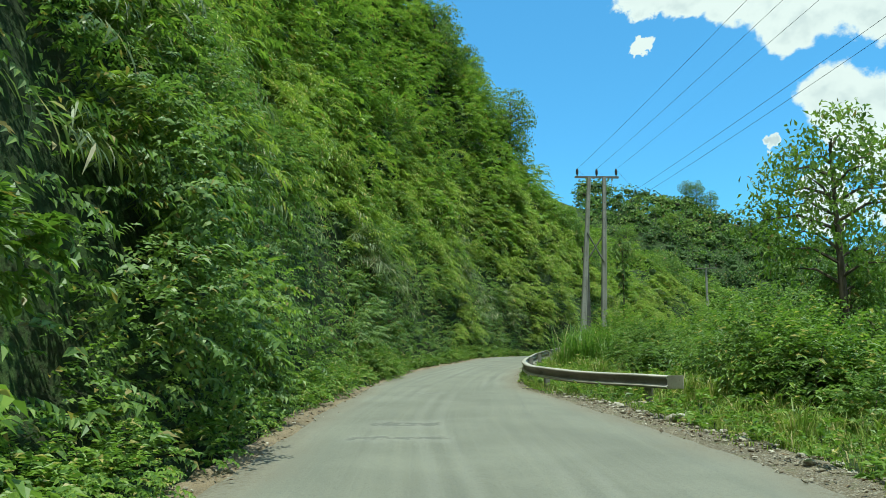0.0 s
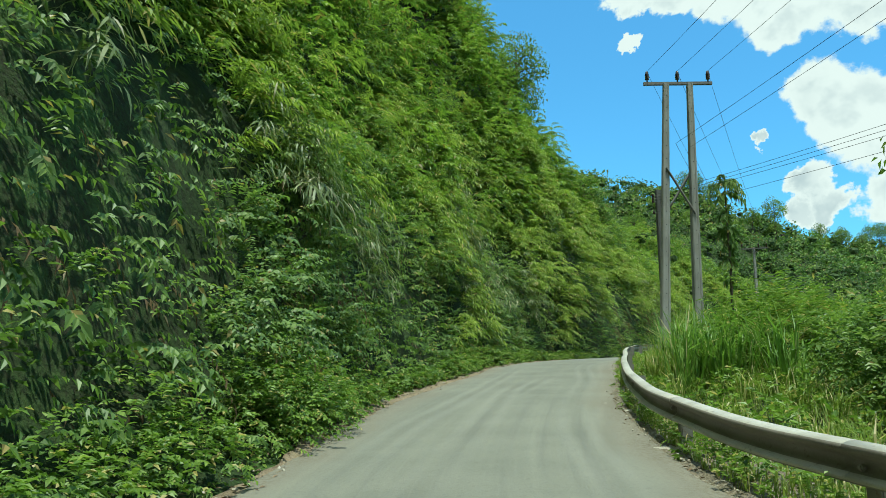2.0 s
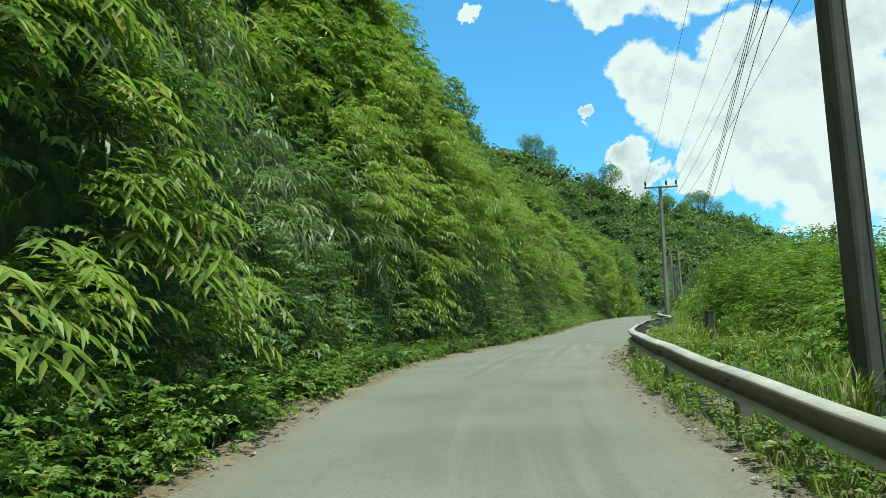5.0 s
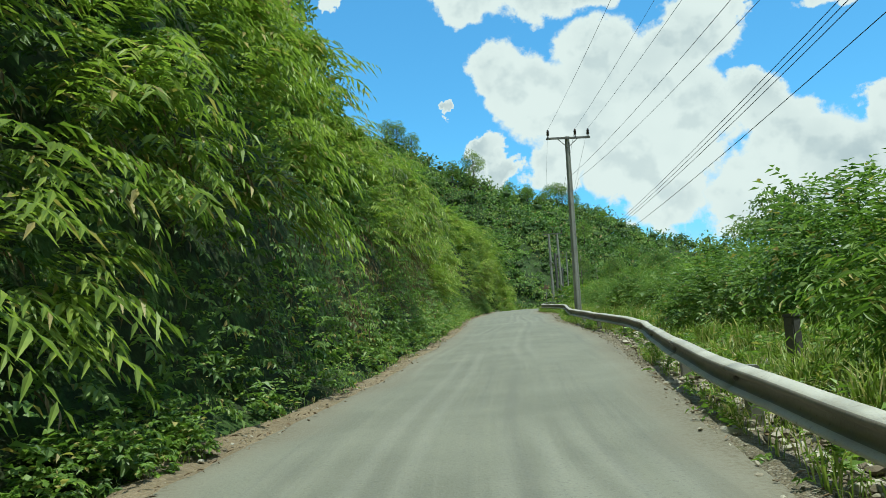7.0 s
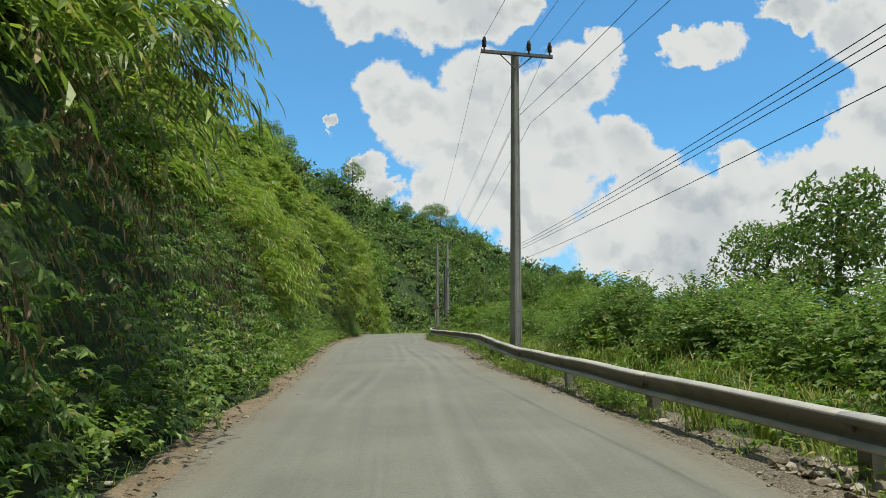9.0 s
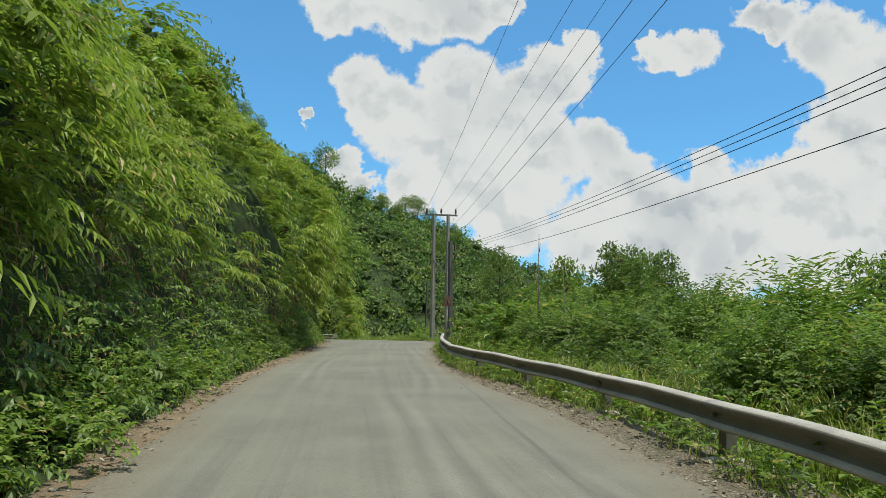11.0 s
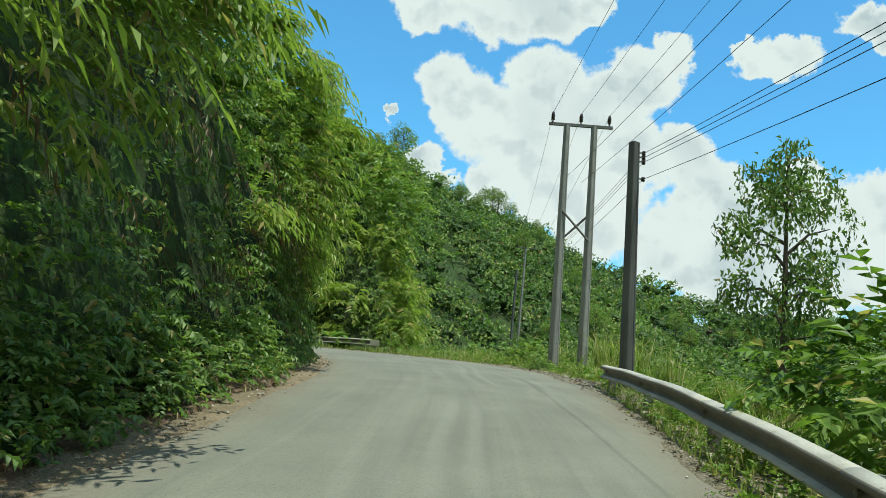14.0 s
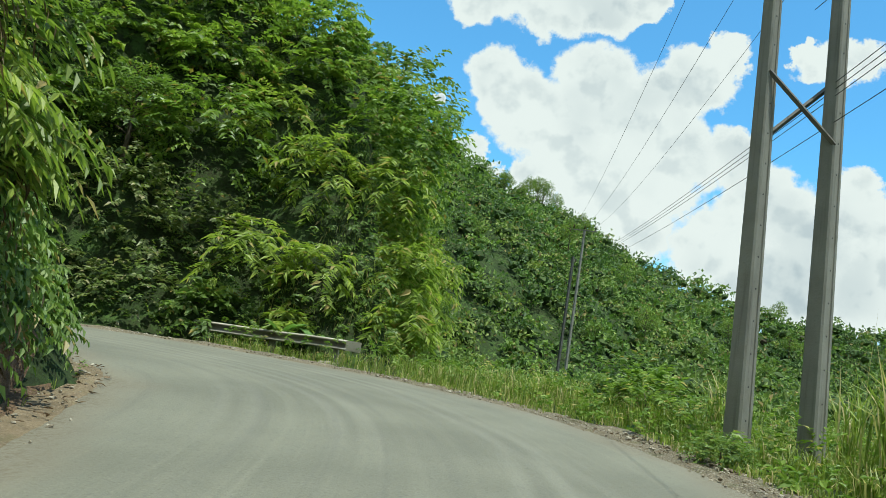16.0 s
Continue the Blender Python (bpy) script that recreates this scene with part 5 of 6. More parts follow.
# low weeds along the foot of the bank
s, d, p, nrm = bank_points(4200, -3, 148, 0.2, 1.9, rng)
ok = (s < 120) | (waves(s * 0.7, d, 50) + rng.normal(0, 0.2, len(s)) > np.interp(s, (120, 132, 140), (-0.9, -0.3, 0.5)))
s, d, p, nrm = s[ok], d[ok], p[ok], nrm[ok]
p = p + nrm * rng.uniform(0.02, 0.35, len(p))[:, None]
o = unit(nrm + np.array([0, 0, 0.4]) + rng.normal(0, 0.6, p.shape))
stuff("bank_weeds", [sprays(p, o, rng.uniform(0.2, 0.55, len(p)), 9, 0.10, 0.055, 0.4, rng, 0.85, 0.15, True)], weed_leaf,
      "low fresh green weeds along the foot of the bank", "weeds")

# fuller bushes of weeds along the foot, out in the sun
s = np.concatenate([rng.uniform(-8, 63, 150), rng.uniform(24, 62, 90), rng.uniform(90, 112, 36), rng.uniform(24.5, 31, 22)])
d = rng.uniform(0.35, 1.1, len(s))
q = on_line(s, -left_edge(s) - d)
size = rng.uniform(0.24, 0.52, len(s)) * np.interp(d, (0.35, 1.1), (0.85, 1.25)) * (1 + 0.5 * waves(s * 0.25, s * 0.0, 91, 2)) * np.where((s > 24.5) & (s < 31), 1.9, 1.0)
q[:, 2] = cover(q[:, 0], q[:, 1]) + size * 0.45
stuff("foot_weeds", [mounds(q, size, 46, 10, 0.075, 0.04, rng, 0.95, 0.45)], weed_leaf, "bright green weed bushes along the foot of the bank", "weeds")

# shaded leafy bushes at the foot, under the overhang
s = np.concatenate([rng.uniform(112, 137, 110), rng.uniform(64, 112, 60)])
d = rng.uniform(0.7, 1.5, len(s))
q = on_line(s, -left_edge(s) - d)
size = rng.uniform(0.28, 0.6, len(s)) * np.interp(s, (64, 112, 118, 124), (0.55, 0.55, 0.7, 1.0)) * np.interp(s, (128, 137), (1.0, 0.7))
q[:, 2] = cover(q[:, 0], q[:, 1]) + size * 0.5
stuff("shade_weeds", [mounds(q, size, 42, 9, 0.1, 0.055, rng, 1.05, 0.45)], broad_leaf, "dark leafy weeds and young bushes at the shaded foot of the bank", "weeds")

# the upper hill and the spur beyond the bend
s, d, p, nrm = bank_points(560, -4, 156, 5.5, 25, rng)
size = rng.uniform(0.9, 2.5, len(p)) * np.interp(d, (5, 8, 12), (0.65, 0.85, 1.0))
p = p + nrm * (size * 0.42)[:, None]
pick = rng.uniform(0, 1, len(p)) * 0.85 + 0.4 * waves(s * 0.2, d * 0.3, 65, 2) + np.interp(s, (60, 75), (-0.25, 0.0))
leafy, cane = pick <= 0.55, pick > 0.55
stuff("hill_woods", [mounds(p[leafy], size[leafy], 52, 9, 0.34, 0.17, rng, 0.95)], hill_leaf, "dense mixed green forest scrub covering the steep hill", "woods")
stuff("hill_bamboo", [mounds(p[cane], size[cane], 34, 9, 0.42, 0.105, rng, 0.9, 0.7)], bamboo_leaf, "yellow-green drooping bamboo clumps on the steep hill", "bamboo")
# dark lumps paint the shade in the gaps of the scrub
stuff("hill_shade", [cores(p, size, rng, 0.9, 0.34)], core_shade, "dark solid lumps in the hill scrub, coloured as the shade among inner twigs", "woods")
# the spur: tree heads and bushes that stand apart, with dark hollows between
n = 5200
x, y = rng.uniform(36, 96, n), rng.uniform(140, 200, n)
ss, lat, _ = to_line(x, y)
sp = spur(x, y, ss, lat)
slope = np.stack([land(x + 0.6, y) - land(x - 0.6, y), land(x, y + 0.6) - land(x, y - 0.6)], 1) / 1.2
ok = (sp > 12.7) & (np.hypot(x - 54, y - 122) < 78) & (rng.uniform(0, 3.6, n) < np.sqrt(1 + (slope ** 2).sum(1)))
q, slope, rise = np.stack([x, y, cover(x, y)], 1)[ok], np.clip(slope[ok], -3, 3), sp[ok] - 12.4
q_n = unit(np.stack([-slope[:, 0], -slope[:, 1], np.ones(len(q))], 1) + np.array([0, 0, 0.3]))
R = rng.uniform(1.0, 2.5, len(q)) * np.interp(rise, (0.3, 3, 8), (0.5, 0.95, 1.15))
apart = []
for i in range(len(q)):
    if all(np.sum((q[i] - q[j]) ** 2) > (0.6 * (R[i] + R[j])) ** 2 for j in apart):
        apart.append(i)
q, q_n, R, rise = q[apart], q_n[apart], R[apart], rise[apart]
q = q + q_n * (R * 0.5)[:, None]
side = 0.49 * (q[:, 1] - 144.0) - 0.87 * (q[:, 0] - 67.5)
kind = np.where((side < 8.0) & (rise < 7.5), 2, np.where((rise < 5) & (side < 15), 3, np.where(rng.uniform(0, 1, len(q)) < 0.25, 0, 1)))
kind = np.where(rng.uniform(0, 1, len(q)) < 0.12, rng.randint(0, 3, len(q)), kind)
for i, (name, mat, leaf, wide, hang, each, label, what) in enumerate((
        ("spur_trees", broad_leaf, 0.32, 0.19, 0.5, 24, "rounded dark green tree heads on the next spur", "woods"),
        ("spur_woods", hill_leaf, 0.32, 0.19, 0.55, 24, "creeper-hung fresh green tree heads on the next spur", "woods"),
        ("spur_bamboo", bamboo_leaf, 0.42, 0.12, 0.75, 24, "layered yellow-green bamboo fronds hanging over the bend", "bamboo"),
        ("spur_bushes", reed_leaf, 0.2, 0.12, 0.4, 34, "rounded grey-green small-leaved bushes at the foot of the spur", "bushes"))):
    m = kind == i
    sizes = [(lo, hi) for lo, hi in ((0, 1.0), (1.0, 1.6), (1.6, 2.2), (2.2, 9)) if (m & (R >= lo) & (R < hi)).any()]
    stuff(name, [mounds(q[m & (R >= lo) & (R < hi)], R[m & (R >= lo) & (R < hi)], int(each * R[m & (R >= lo) & (R < hi)].mean() ** 1.7) + 24, 10, leaf, wide, rng, 1.0, hang) for lo, hi in sizes], mat, label, what)
# taller leafy crowns that break the skyline of the hill
s, d, p, nrm = bank_points(130, 18, 112, 6.5, 19, rng)
size = rng.uniform(1.3, 2.5, len(p)) * np.interp(d, (6, 9, 13), (0.7, 0.9, 1.1))
p = p + nrm * (size * 0.45)[:, None] + np.array([0, 0, 1.0]) * (size * 0.4)[:, None]
stuff("hill_crowns", [mounds(p, size, 70, 11, 0.27, 0.14, rng, 1.0, 0.55)], hill_leaf, "rounded dark green tree crowns along the top of the hill", "woods")
n = 14000
x, y = rng.uniform(40, 84, n), rng.uniform(137, 180, n)
ss, lat, _ = to_line(x, y)
sp = spur(x, y, ss, lat)
ok = (sp > 12.15) & (sp < 40)
q = np.stack([x[ok], y[ok], cover(x[ok], y[ok]) + rng.uniform(0.05, 0.35, ok.sum())], 1)
o = unit(rng.normal(0, 0.6, q.shape) + np.array([0.35, -0.6, 0.7]))
stuff("spur_creepers", [sprays(q, o, rng.uniform(0.4, 0.9, len(q)), 9, 0.2, 0.1, 0.55, rng, 0.85, 0.4, out_face=0.9)], broad_leaf, "dense dark green creepers over the foot of the next spur", "creepers")

# woods on the slopes across the valley, sized by their distance from the road
def slope_places(n, cx, cy, a0, a1, r0, r1):
    r, a = r0 * (r1 / r0) ** rng.uniform(0, 1, n), np.radians(rng.uniform(a0, a1, n))
    return cx + r * np.sin(a), cy + r * np.cos(a)


even = rng.uniform(0, 1, 3000)
reach, turn = 130 + 360 * even ** 0.8, np.radians(rng.uniform(8, 66, 3000))
sets = [(50 + reach * np.sin(turn), 110 + reach * np.cos(turn)), slope_places(2400, 55, 122, 14, 105, 18, 160), slope_places(800, 20, 66, 48, 120, 22, 300), slope_places(650, 2, 20, 40, 85, 24, 300), slope_places(420, 10, 10, 62, 140, 14, 170)]
x, y = np.concatenate([q[0] for q in sets]), np.concatenate([q[1] for q in sets])
ss, lat, _ = to_line(x, y)
ok = (lat > 11) & ((spur(x, y, ss, lat) < 12.6) | (y > 215))
q = np.stack([x[ok], y[ok], cover(x[ok], y[ok])], 1)
dist = np.abs(lat[ok])
size = rng.uniform(0.55, 1.4, len(q)) * np.interp(dist, (8, 30, 80, 200, 400), (0.9, 1.5, 2.4, 3.9, 5.2))
q[:, 2] += size * np.where(rng.uniform(0, 1, len(q)) < 0.22, rng.uniform(0.7, 1.25, len(q)), 0.4)
bands = [(0, 70, 150, 0.21, 0.105), (70, 130, 180, 0.4, 0.24), (130, 240, 64, 1.25, 0.78), (240, 900, 46, 1.9, 1.2)]
sort = rng.uniform(0, 1, len(q)) + np.interp(dist, (40, 90), (0.28, 0.0)) + 0.3 * waves(q[:, 0] * 0.05, q[:, 1] * 0.05, 68, 2)
for name, lo, hi, mat, label in (("far_woods", -9, 0.42, far_leaf, "dense dark green forest on the slopes across the valley"),
                                 ("far_thickets", 0.42, 0.84, far_fresh, "fresh green thickets on the slopes across the valley"),
                                 ("far_bamboo", 0.84, 9, far_cane, "pale yellow-green bamboo heads on the slopes across the valley")):
    m = (sort > lo) & (sort <= hi)
    stuff(name, [clumps(q[m & (dist >= a) & (dist < b)], size[m & (dist >= a) & (dist < b)], k, ll, lw, rng) for a, b, k, ll, lw in bands], mat, label, "woods")
# same painted gap shade within the valley crowns
stuff("woods_shade", [cores(q, size, rng)], core_shade, "dark solid lumps in the valley woods, coloured as the shade among inner twigs", "woods")


# right-hand verge and slope
def right_points(n, s0, s1, d0, d1, rng):
    s = rng.uniform(s0, s1, n)
    d = d0 + (d1 - d0) * rng.uniform(0, 1, n) ** 1.2
    p = on_line(s, right_edge(s) + d)
    p[:, 2] = cover(p[:, 0], p[:, 1])
    return s, d, p


s, d, p = right_points(60000, -6, 150, 0.25, 7.5, rng)
s2, d2, p2 = right_points(34000, 124, 156, 0.45, 11.0, rng)
s, d, p = np.append(s, s2), np.append(d, d2), np.vstack([p, p2])
thick = waves(p[:, 0] * 0.7, p[:, 1] * 0.7, 71) > np.interp(d, (0.25, 0.7, 1.3), (0.3, -0.3, -0.8))
p, d, s = p[thick], d[thick], s[thick]
tall = np.interp(d, (0.3, 1.0, 1.6, 2.4, 4, 7), (0.09, 0.2, 0.34, 0.52, 0.7, 0.8)) * (1 + 0.55 * waves(p[:, 0] * 0.3, p[:, 1] * 0.3, 72)) * np.interp(s, (122, 128), (1.0, 0.85))
sl, dl = rng.uniform(-6, 148, 5000), rng.uniform(0.25, 1.3, 5000)
pl = on_line(sl, -left_edge(sl) - dl)
pl[:, 2] = cover(pl[:, 0], pl[:, 1])
tuft = []
rt = random.Random(9)
spots = [(78.3, 4.6), (79.9, 4.0), (60.8, 3.35), (63.5, 3.9), (66.8, 4.2), (26.5, 3.4), (30.5, 3.2), (36.5, 3.3), (86.0, 4.7), (104.5, 4.3), (112.0, 3.4), (49.5, 3.0)]
spots += [(rt.uniform(33, 42), rt.uniform(3.4, 5.2)) for _ in range(22)] + [(rt.uniform(10, 150), None) for _ in range(170)] + [(rt.uniform(52, 84), "wide") for _ in range(230)] + [(rt.uniform(84, 112), "wide") for _ in range(90)]
for s0, l0 in spots:
    if not isinstance(l0, float):
        l0 = float(right_edge(s0)) + (rt.uniform(0.9, 4.0) if l0 is None else rt.uniform(1.2, 7.0))
    c = on_line(s0, l0)
    k = 70
    q = np.tile(c, (k, 1)) + rng.normal(0, 0.09, (k, 3)) * [1, 1, 0]
    q[:, 2] = cover(q[:1, 0], q[:1, 1])[0] - 0.02
    tuft.append(blades(q, np.full(k, rt.uniform(0.4, 0.85) * (1.6 if 33 < s0 < 42 else 1.0)), 0.02, rng, 0.75))
for x, y, cane in ((64.4, 126.8, 1.9), (64.0, 126.2, 1.7), (62.9, 124.9, 1.6), (65.1, 127.3, 1.8), (63.6, 125.3, 1.5), (65.9, 128.5, 1.7), (67.0, 131.8, 1.5), (61.8, 123.2, 1.3), (66.4, 126.9, 2.0), (60.9, 121.2, 1.2)):
    k = 75
    q = np.tile([x, y, 0.0], (k, 1)) + rng.normal(0, 0.22, (k, 3)) * [1, 1, 0]
    q[:, 2] = cover(q[:1, 0], q[:1, 1])[0] - 0.05
    tuft.append(blades(q, np.full(k, cane), 0.028, rng, 0.5))
    tuft.append(blades(q[:5], np.full(5, cane * 1.5), 0.012, rng, 0.15))
reeds = []
for i in range(34):
    s0 = rt.uniform(31.5, 42)
    c = on_line(s0, float(np.interp(s0, RAIL_S, RAIL_W)) + rt.uniform(0.9, 3.6))
    k = 60
    q = np.tile(c, (k, 1)) + rng.normal(0, 0.16, (k, 3)) * [1, 1, 0]
    q[:, 2] = cover(q[:1, 0], q[:1, 1])[0] - 0.05
    reeds.append(blades(q, np.full(k, rt.uniform(1.5, 2.3)), 0.034, rng, 0.6))
stuff("cane_grass", reeds, cane_blade, "tall dense green cane grass standing behind the guard rail", "grass")
stuff("tall_grass", tuft, grass_blade, "tall arching grass tufts growing round the guard rail", "grass")
stuff("grass", [blades(p, tall, 0.016, rng, 0.7), blades(pl, 0.16, 0.012, rng, 0.8)], grass_blade, "long green and straw-coloured verge grass", "grass")
# low growth right under the rail and up to the asphalt
s = rng.uniform(-4, 137, 30000)
lat = np.interp(s, RAIL_S, RAIL_W) + rng.uniform(-0.32, 0.95, len(s))
lat = np.where(s < 18, right_edge(s) + 0.7 + rng.uniform(0, 1.2, len(s)), np.maximum(lat, right_edge(s) + 0.12))
p = on_line(s, lat)
p[:, 2] = np.maximum(cover(p[:, 0], p[:, 1]), p[:, 2] - 0.1)
keep = waves(s * 1.3, lat * 2.0, 81) + rng.normal(0, 0.25, len(s)) > np.interp(s, (50, 54, 75, 79), (-0.1, 0.5, 0.5, -0.1))
p = p[keep]
n = 9000
gx2, gy2 = rng.uniform(58, 92, n), rng.uniform(128, 172, n)
ss, lat2, _ = to_line(gx2, gy2)
ok = (lat2 - right_edge(ss) > 2.0) & (lat2 < 26) & (spur(gx2, gy2, ss, lat2) < 16)
q = np.stack([gx2[ok], gy2[ok], cover(gx2[ok], gy2[ok]) + rng.uniform(0.05, 0.6, ok.sum())], 1)
stuff("meadow_weeds", [sprays(q, unit(rng.normal(0, 0.7, q.shape) + [0, -0.2, 0.8]), rng.uniform(0.3, 0.75, len(q)), 11, 0.13, 0.05, 0.5, rng, 0.8, 0.2, out_face=0.8)], weed_leaf, "lush bright green weeds on the slope beyond the bend", "weeds")
stuff("rail_grass", [blades(p, 0.22 * (1 + 0.5 * waves(p[:, 0], p[:, 1], 83)), 0.014, rng, 0.8)], grass_blade, "short green and dry grass growing under the guard rail", "grass")
p = p[::5] + rng.normal(0, 0.06, p[::5].shape) * [1, 1, 0] + rng.uniform(0, 0.12, (len(p[::5]), 1)) * [0, 0, 1]
stuff("rail_weeds", [sprays(p, unit(rng.normal(0, 1, p.shape) + [0, 0, 0.9]), rng.uniform(0.12, 0.34, len(p)), 9, 0.075, 0.04, 0.4, rng, 0.85, 0.1)], weed_leaf, "small leafy weeds growing round the rail posts", "weeds")
s, d, p = right_points(8500, -6, 150, 0.55, 9.0, rng)
p[:, 2] += rng.uniform(0.02, 0.5, len(p)) * np.clip(d / 3, 0.2, 1.3)
stuff("verge_weeds", [sprays(p, unit(rng.normal(0, 1, p.shape) + [0, 0, 0.8]), rng.uniform(0.2, 0.5, len(p)), 9, 0.13, 0.07, 0.4, rng, 0.85, 0.1)], weed_leaf,
      "fresh green leafy weeds and creepers on the outer verge", "weeds")


def shrub_mesh(seed, radius, leaf_len, leaf_w, n_twig, mat, flat=0.9):
    r = np.random.RandomState(seed)
    way = unit(r.normal(0, 1, (n_twig, 3)) + np.array([0, 0, 0.35]))
    root = way * np.array([1, 1, flat]) * radius * r.uniform(0.3, 0.9, (n_twig, 1)) + np.array([0, 0, radius * flat * 0.75])
    v, f = sprays(root, way, r.uniform(0.3, 0.6, n_twig) * radius, 9, leaf_len, leaf_w, 0.45, r, 0.85, 0.2)
    v[:, 2] = np.maximum(v[:, 2], -0.1)
    return mesh_of("leaves", v, f, mat)


def stem_bm(seed, radius, height):
    rr = random.Random(seed)
    a = rr.uniform(0, 6.28)
    e = Vector((math.cos(a) * radius * 0.3, math.sin(a) * radius * 0.3, height))
    return tube([Vector((0, 0, -0.3)), Vector((e.x * 0.3, e.y * 0.3, height * 0.45)), e], [0.05, 0.035, 0.01], 6)


def shrub(seed, radius, leaf_len, leaf_w, twigs, mat, label):
    ob = tagged(new("shrub"), label, "shrub", "verge shrubs")
    part("stem", stem_bm(seed, radius, radius * 1.1), bark, ob)
    lv = new("foliage", shrub_mesh(seed, radius, leaf_len, leaf_w, twigs, mat))
    lv.parent = ob
    return ob


SHRUBS = [shrub(1, 0.9, 0.14, 0.07, 170, broad_leaf, "dark green broad-leaved shrub on the outer slope"),
          shrub(2, 1.1, 0.2, 0.09, 150, weed_leaf, "fresh green leafy shrub on the outer slope"),
          shrub(3, 0.9, 0.26, 0.045, 160, bamboo_leaf, "yellow-green cane shrub on the outer slope"),
          shrub(4, 1.2, 0.3, 0.15, 100, weed_leaf, "large-leaved bright green shrub on the outer slope"),
          shrub(5, 2.1, 0.3, 0.062, 560, weed_leaf, "tall dense green bamboo bush behind the guard rail"),
          shrub(6, 1.9, 0.18, 0.095, 520, broad_leaf, "large dense dark green bush beyond the verge"),
          shrub(7, 1.9, 0.19, 0.08, 400, weed_leaf, "large dense light green bush beyond the verge")]
rq = random.Random(3)


def put_shrub(k, x, y, scale):
    g = ground_at(x, y)
    m = pose(x, y, g - 0.1, 0, 0, rq.uniform(0, 360))
    ob = copy_thing(SHRUBS[k], m)
    ob.scale = (scale * rq.uniform(0.85, 1.2), scale * rq.uniform(0.85, 1.2), scale * rq.uniform(0.8, 1.15))
    return ob


for i, o in enumerate(SHRUBS):
    x, y, _ = on_line(60 + 12 * i, 9.5)
    o.location = (float(x), float(y), ground_at(float(x), float(y)) - 0.1)
for i in range(48):
    s = rq.uniform(6, 150)
    d = rq.choice([rq.uniform(3.0, 6), rq.uniform(4, 14), rq.uniform(6, 26)])
    if s > 128 or 50 < s < 84:
        d = rq.uniform(5.5, 26)
    x, y, _ = on_line(s, float(right_edge(s)) + d)
    put_shrub(rq.choice([0, 0, 1, 2, 2, 2]), float(x), float(y), rq.uniform(0.6, 1.1) * (1 + 0.03 * d))

for k, x, y, sc in ((4, 18.8, 53.4, 0.85), (4, 18.0, 49.0, 0.8), (4, 20.8, 51.0, 0.95), (4, 21.8, 55.5, 0.95), (1, 14.6, 46.3, 1.2),
                    (0, 8.2, 33.6, 1.1), (6, 9.8, 36.0, 0.6), (5, 10.8, 32.0, 0.7), (6, 12.5, 35.5, 0.8), (2, 13.2, 39.2, 1.4), (0, 9.5, 28.5, 1.1), (6, 12.5, 29.5, 0.8), (2, 14.5, 37.5, 1.6),
                    (3, 52.5, 108.0, 1.2), (3, 50.2, 101.5, 1.1), (1, 53.8, 112.0, 1.2), (0, 54.8, 109.8, 1.5), (0, 67.2, 134.6, 1.2), (1, 66.3, 133.0, 0.9), (0, 62.6, 128.3, 0.42), (0, 63.3, 128.9, 0.4), (3, 60.4, 117.0, 0.75), (3, 61.2, 118.0, 0.8),
                    (3, 53.5, 106.4, 0.85), (3, 52.2, 104.8, 0.7), (3, 54.6, 107.6, 0.9), (3, 51.6, 103.4, 0.8), (1, 53.0, 104.2, 0.8)):
    put_shrub(k, x, y, sc)


# dark scrub close behind the rail
for i in range(66):
    s = rq.uniform(82, 127)
    d = rq.uniform(2.4, 8.0)
    x, y, _ = on_line(s, float(right_edge(s)) + d)
    put_shrub(rq.choice([0, 0, 0, 5, 5, 1, 3]), float(x), float(y), rq.uniform(0.38, 0.6) * (1.0 if d < 4 else 1.4))
for i in range(32):
    s = rq.uniform(83, 106)
    x, y, _ = on_line(s, float(right_edge(s)) + rq.uniform(3.4, 7.5))
    put_shrub(5, float(x), float(y), rq.uniform(0.48, 0.78))
# thicket of larger shrubs beyond the verge grass
for i in range(64):
    s = rq.choice([rq.uniform(56, 100), rq.uniform(84, 128), rq.uniform(15, 52)])
    d = rq.uniform(4.6, 12.0) if s > 54 else rq.uniform(4.2, 11.0)
    x, y, _ = on_line(s, float(right_edge(s)) + d)
    put_shrub(rq.choice([5, 5, 5, 5, 0]), float(x), float(y), rq.uniform(0.38, 0.62) * (1 + 0.04 * d))
for k, x, y, sc in ((6, 8.0, 14.8, 0.85), (5, 8.6, 17.2, 0.8), (6, 9.4, 19.4, 0.9), (5, 9.9, 21.6, 0.85), (0, 8.2, 24.6, 1.1), (5, 9.0, 27.0, 0.6), (6, 11.8, 24.5, 0.9), (5, 12.6, 28.8, 0.95), (4, 9.4, 33.0, 0.75), (6, 11.0, 36.6, 0.55),
                    (4, 17.3, 53.9, 0.62), (4, 16.6, 51.4, 0.55), (4, 19.4, 56.9, 0.72), (5, 26.1, 67.0, 0.8), (5, 37.4, 79.2, 0.7), (5, 39.3, 82.8, 0.65), (5, 41.1, 87.0, 0.7), (6, 36.0, 74.6, 0.6), (5, 55.0, 104.8, 0.95), (5, 57.2, 111.5, 0.7)):
    put_shrub(k, x, y, sc)


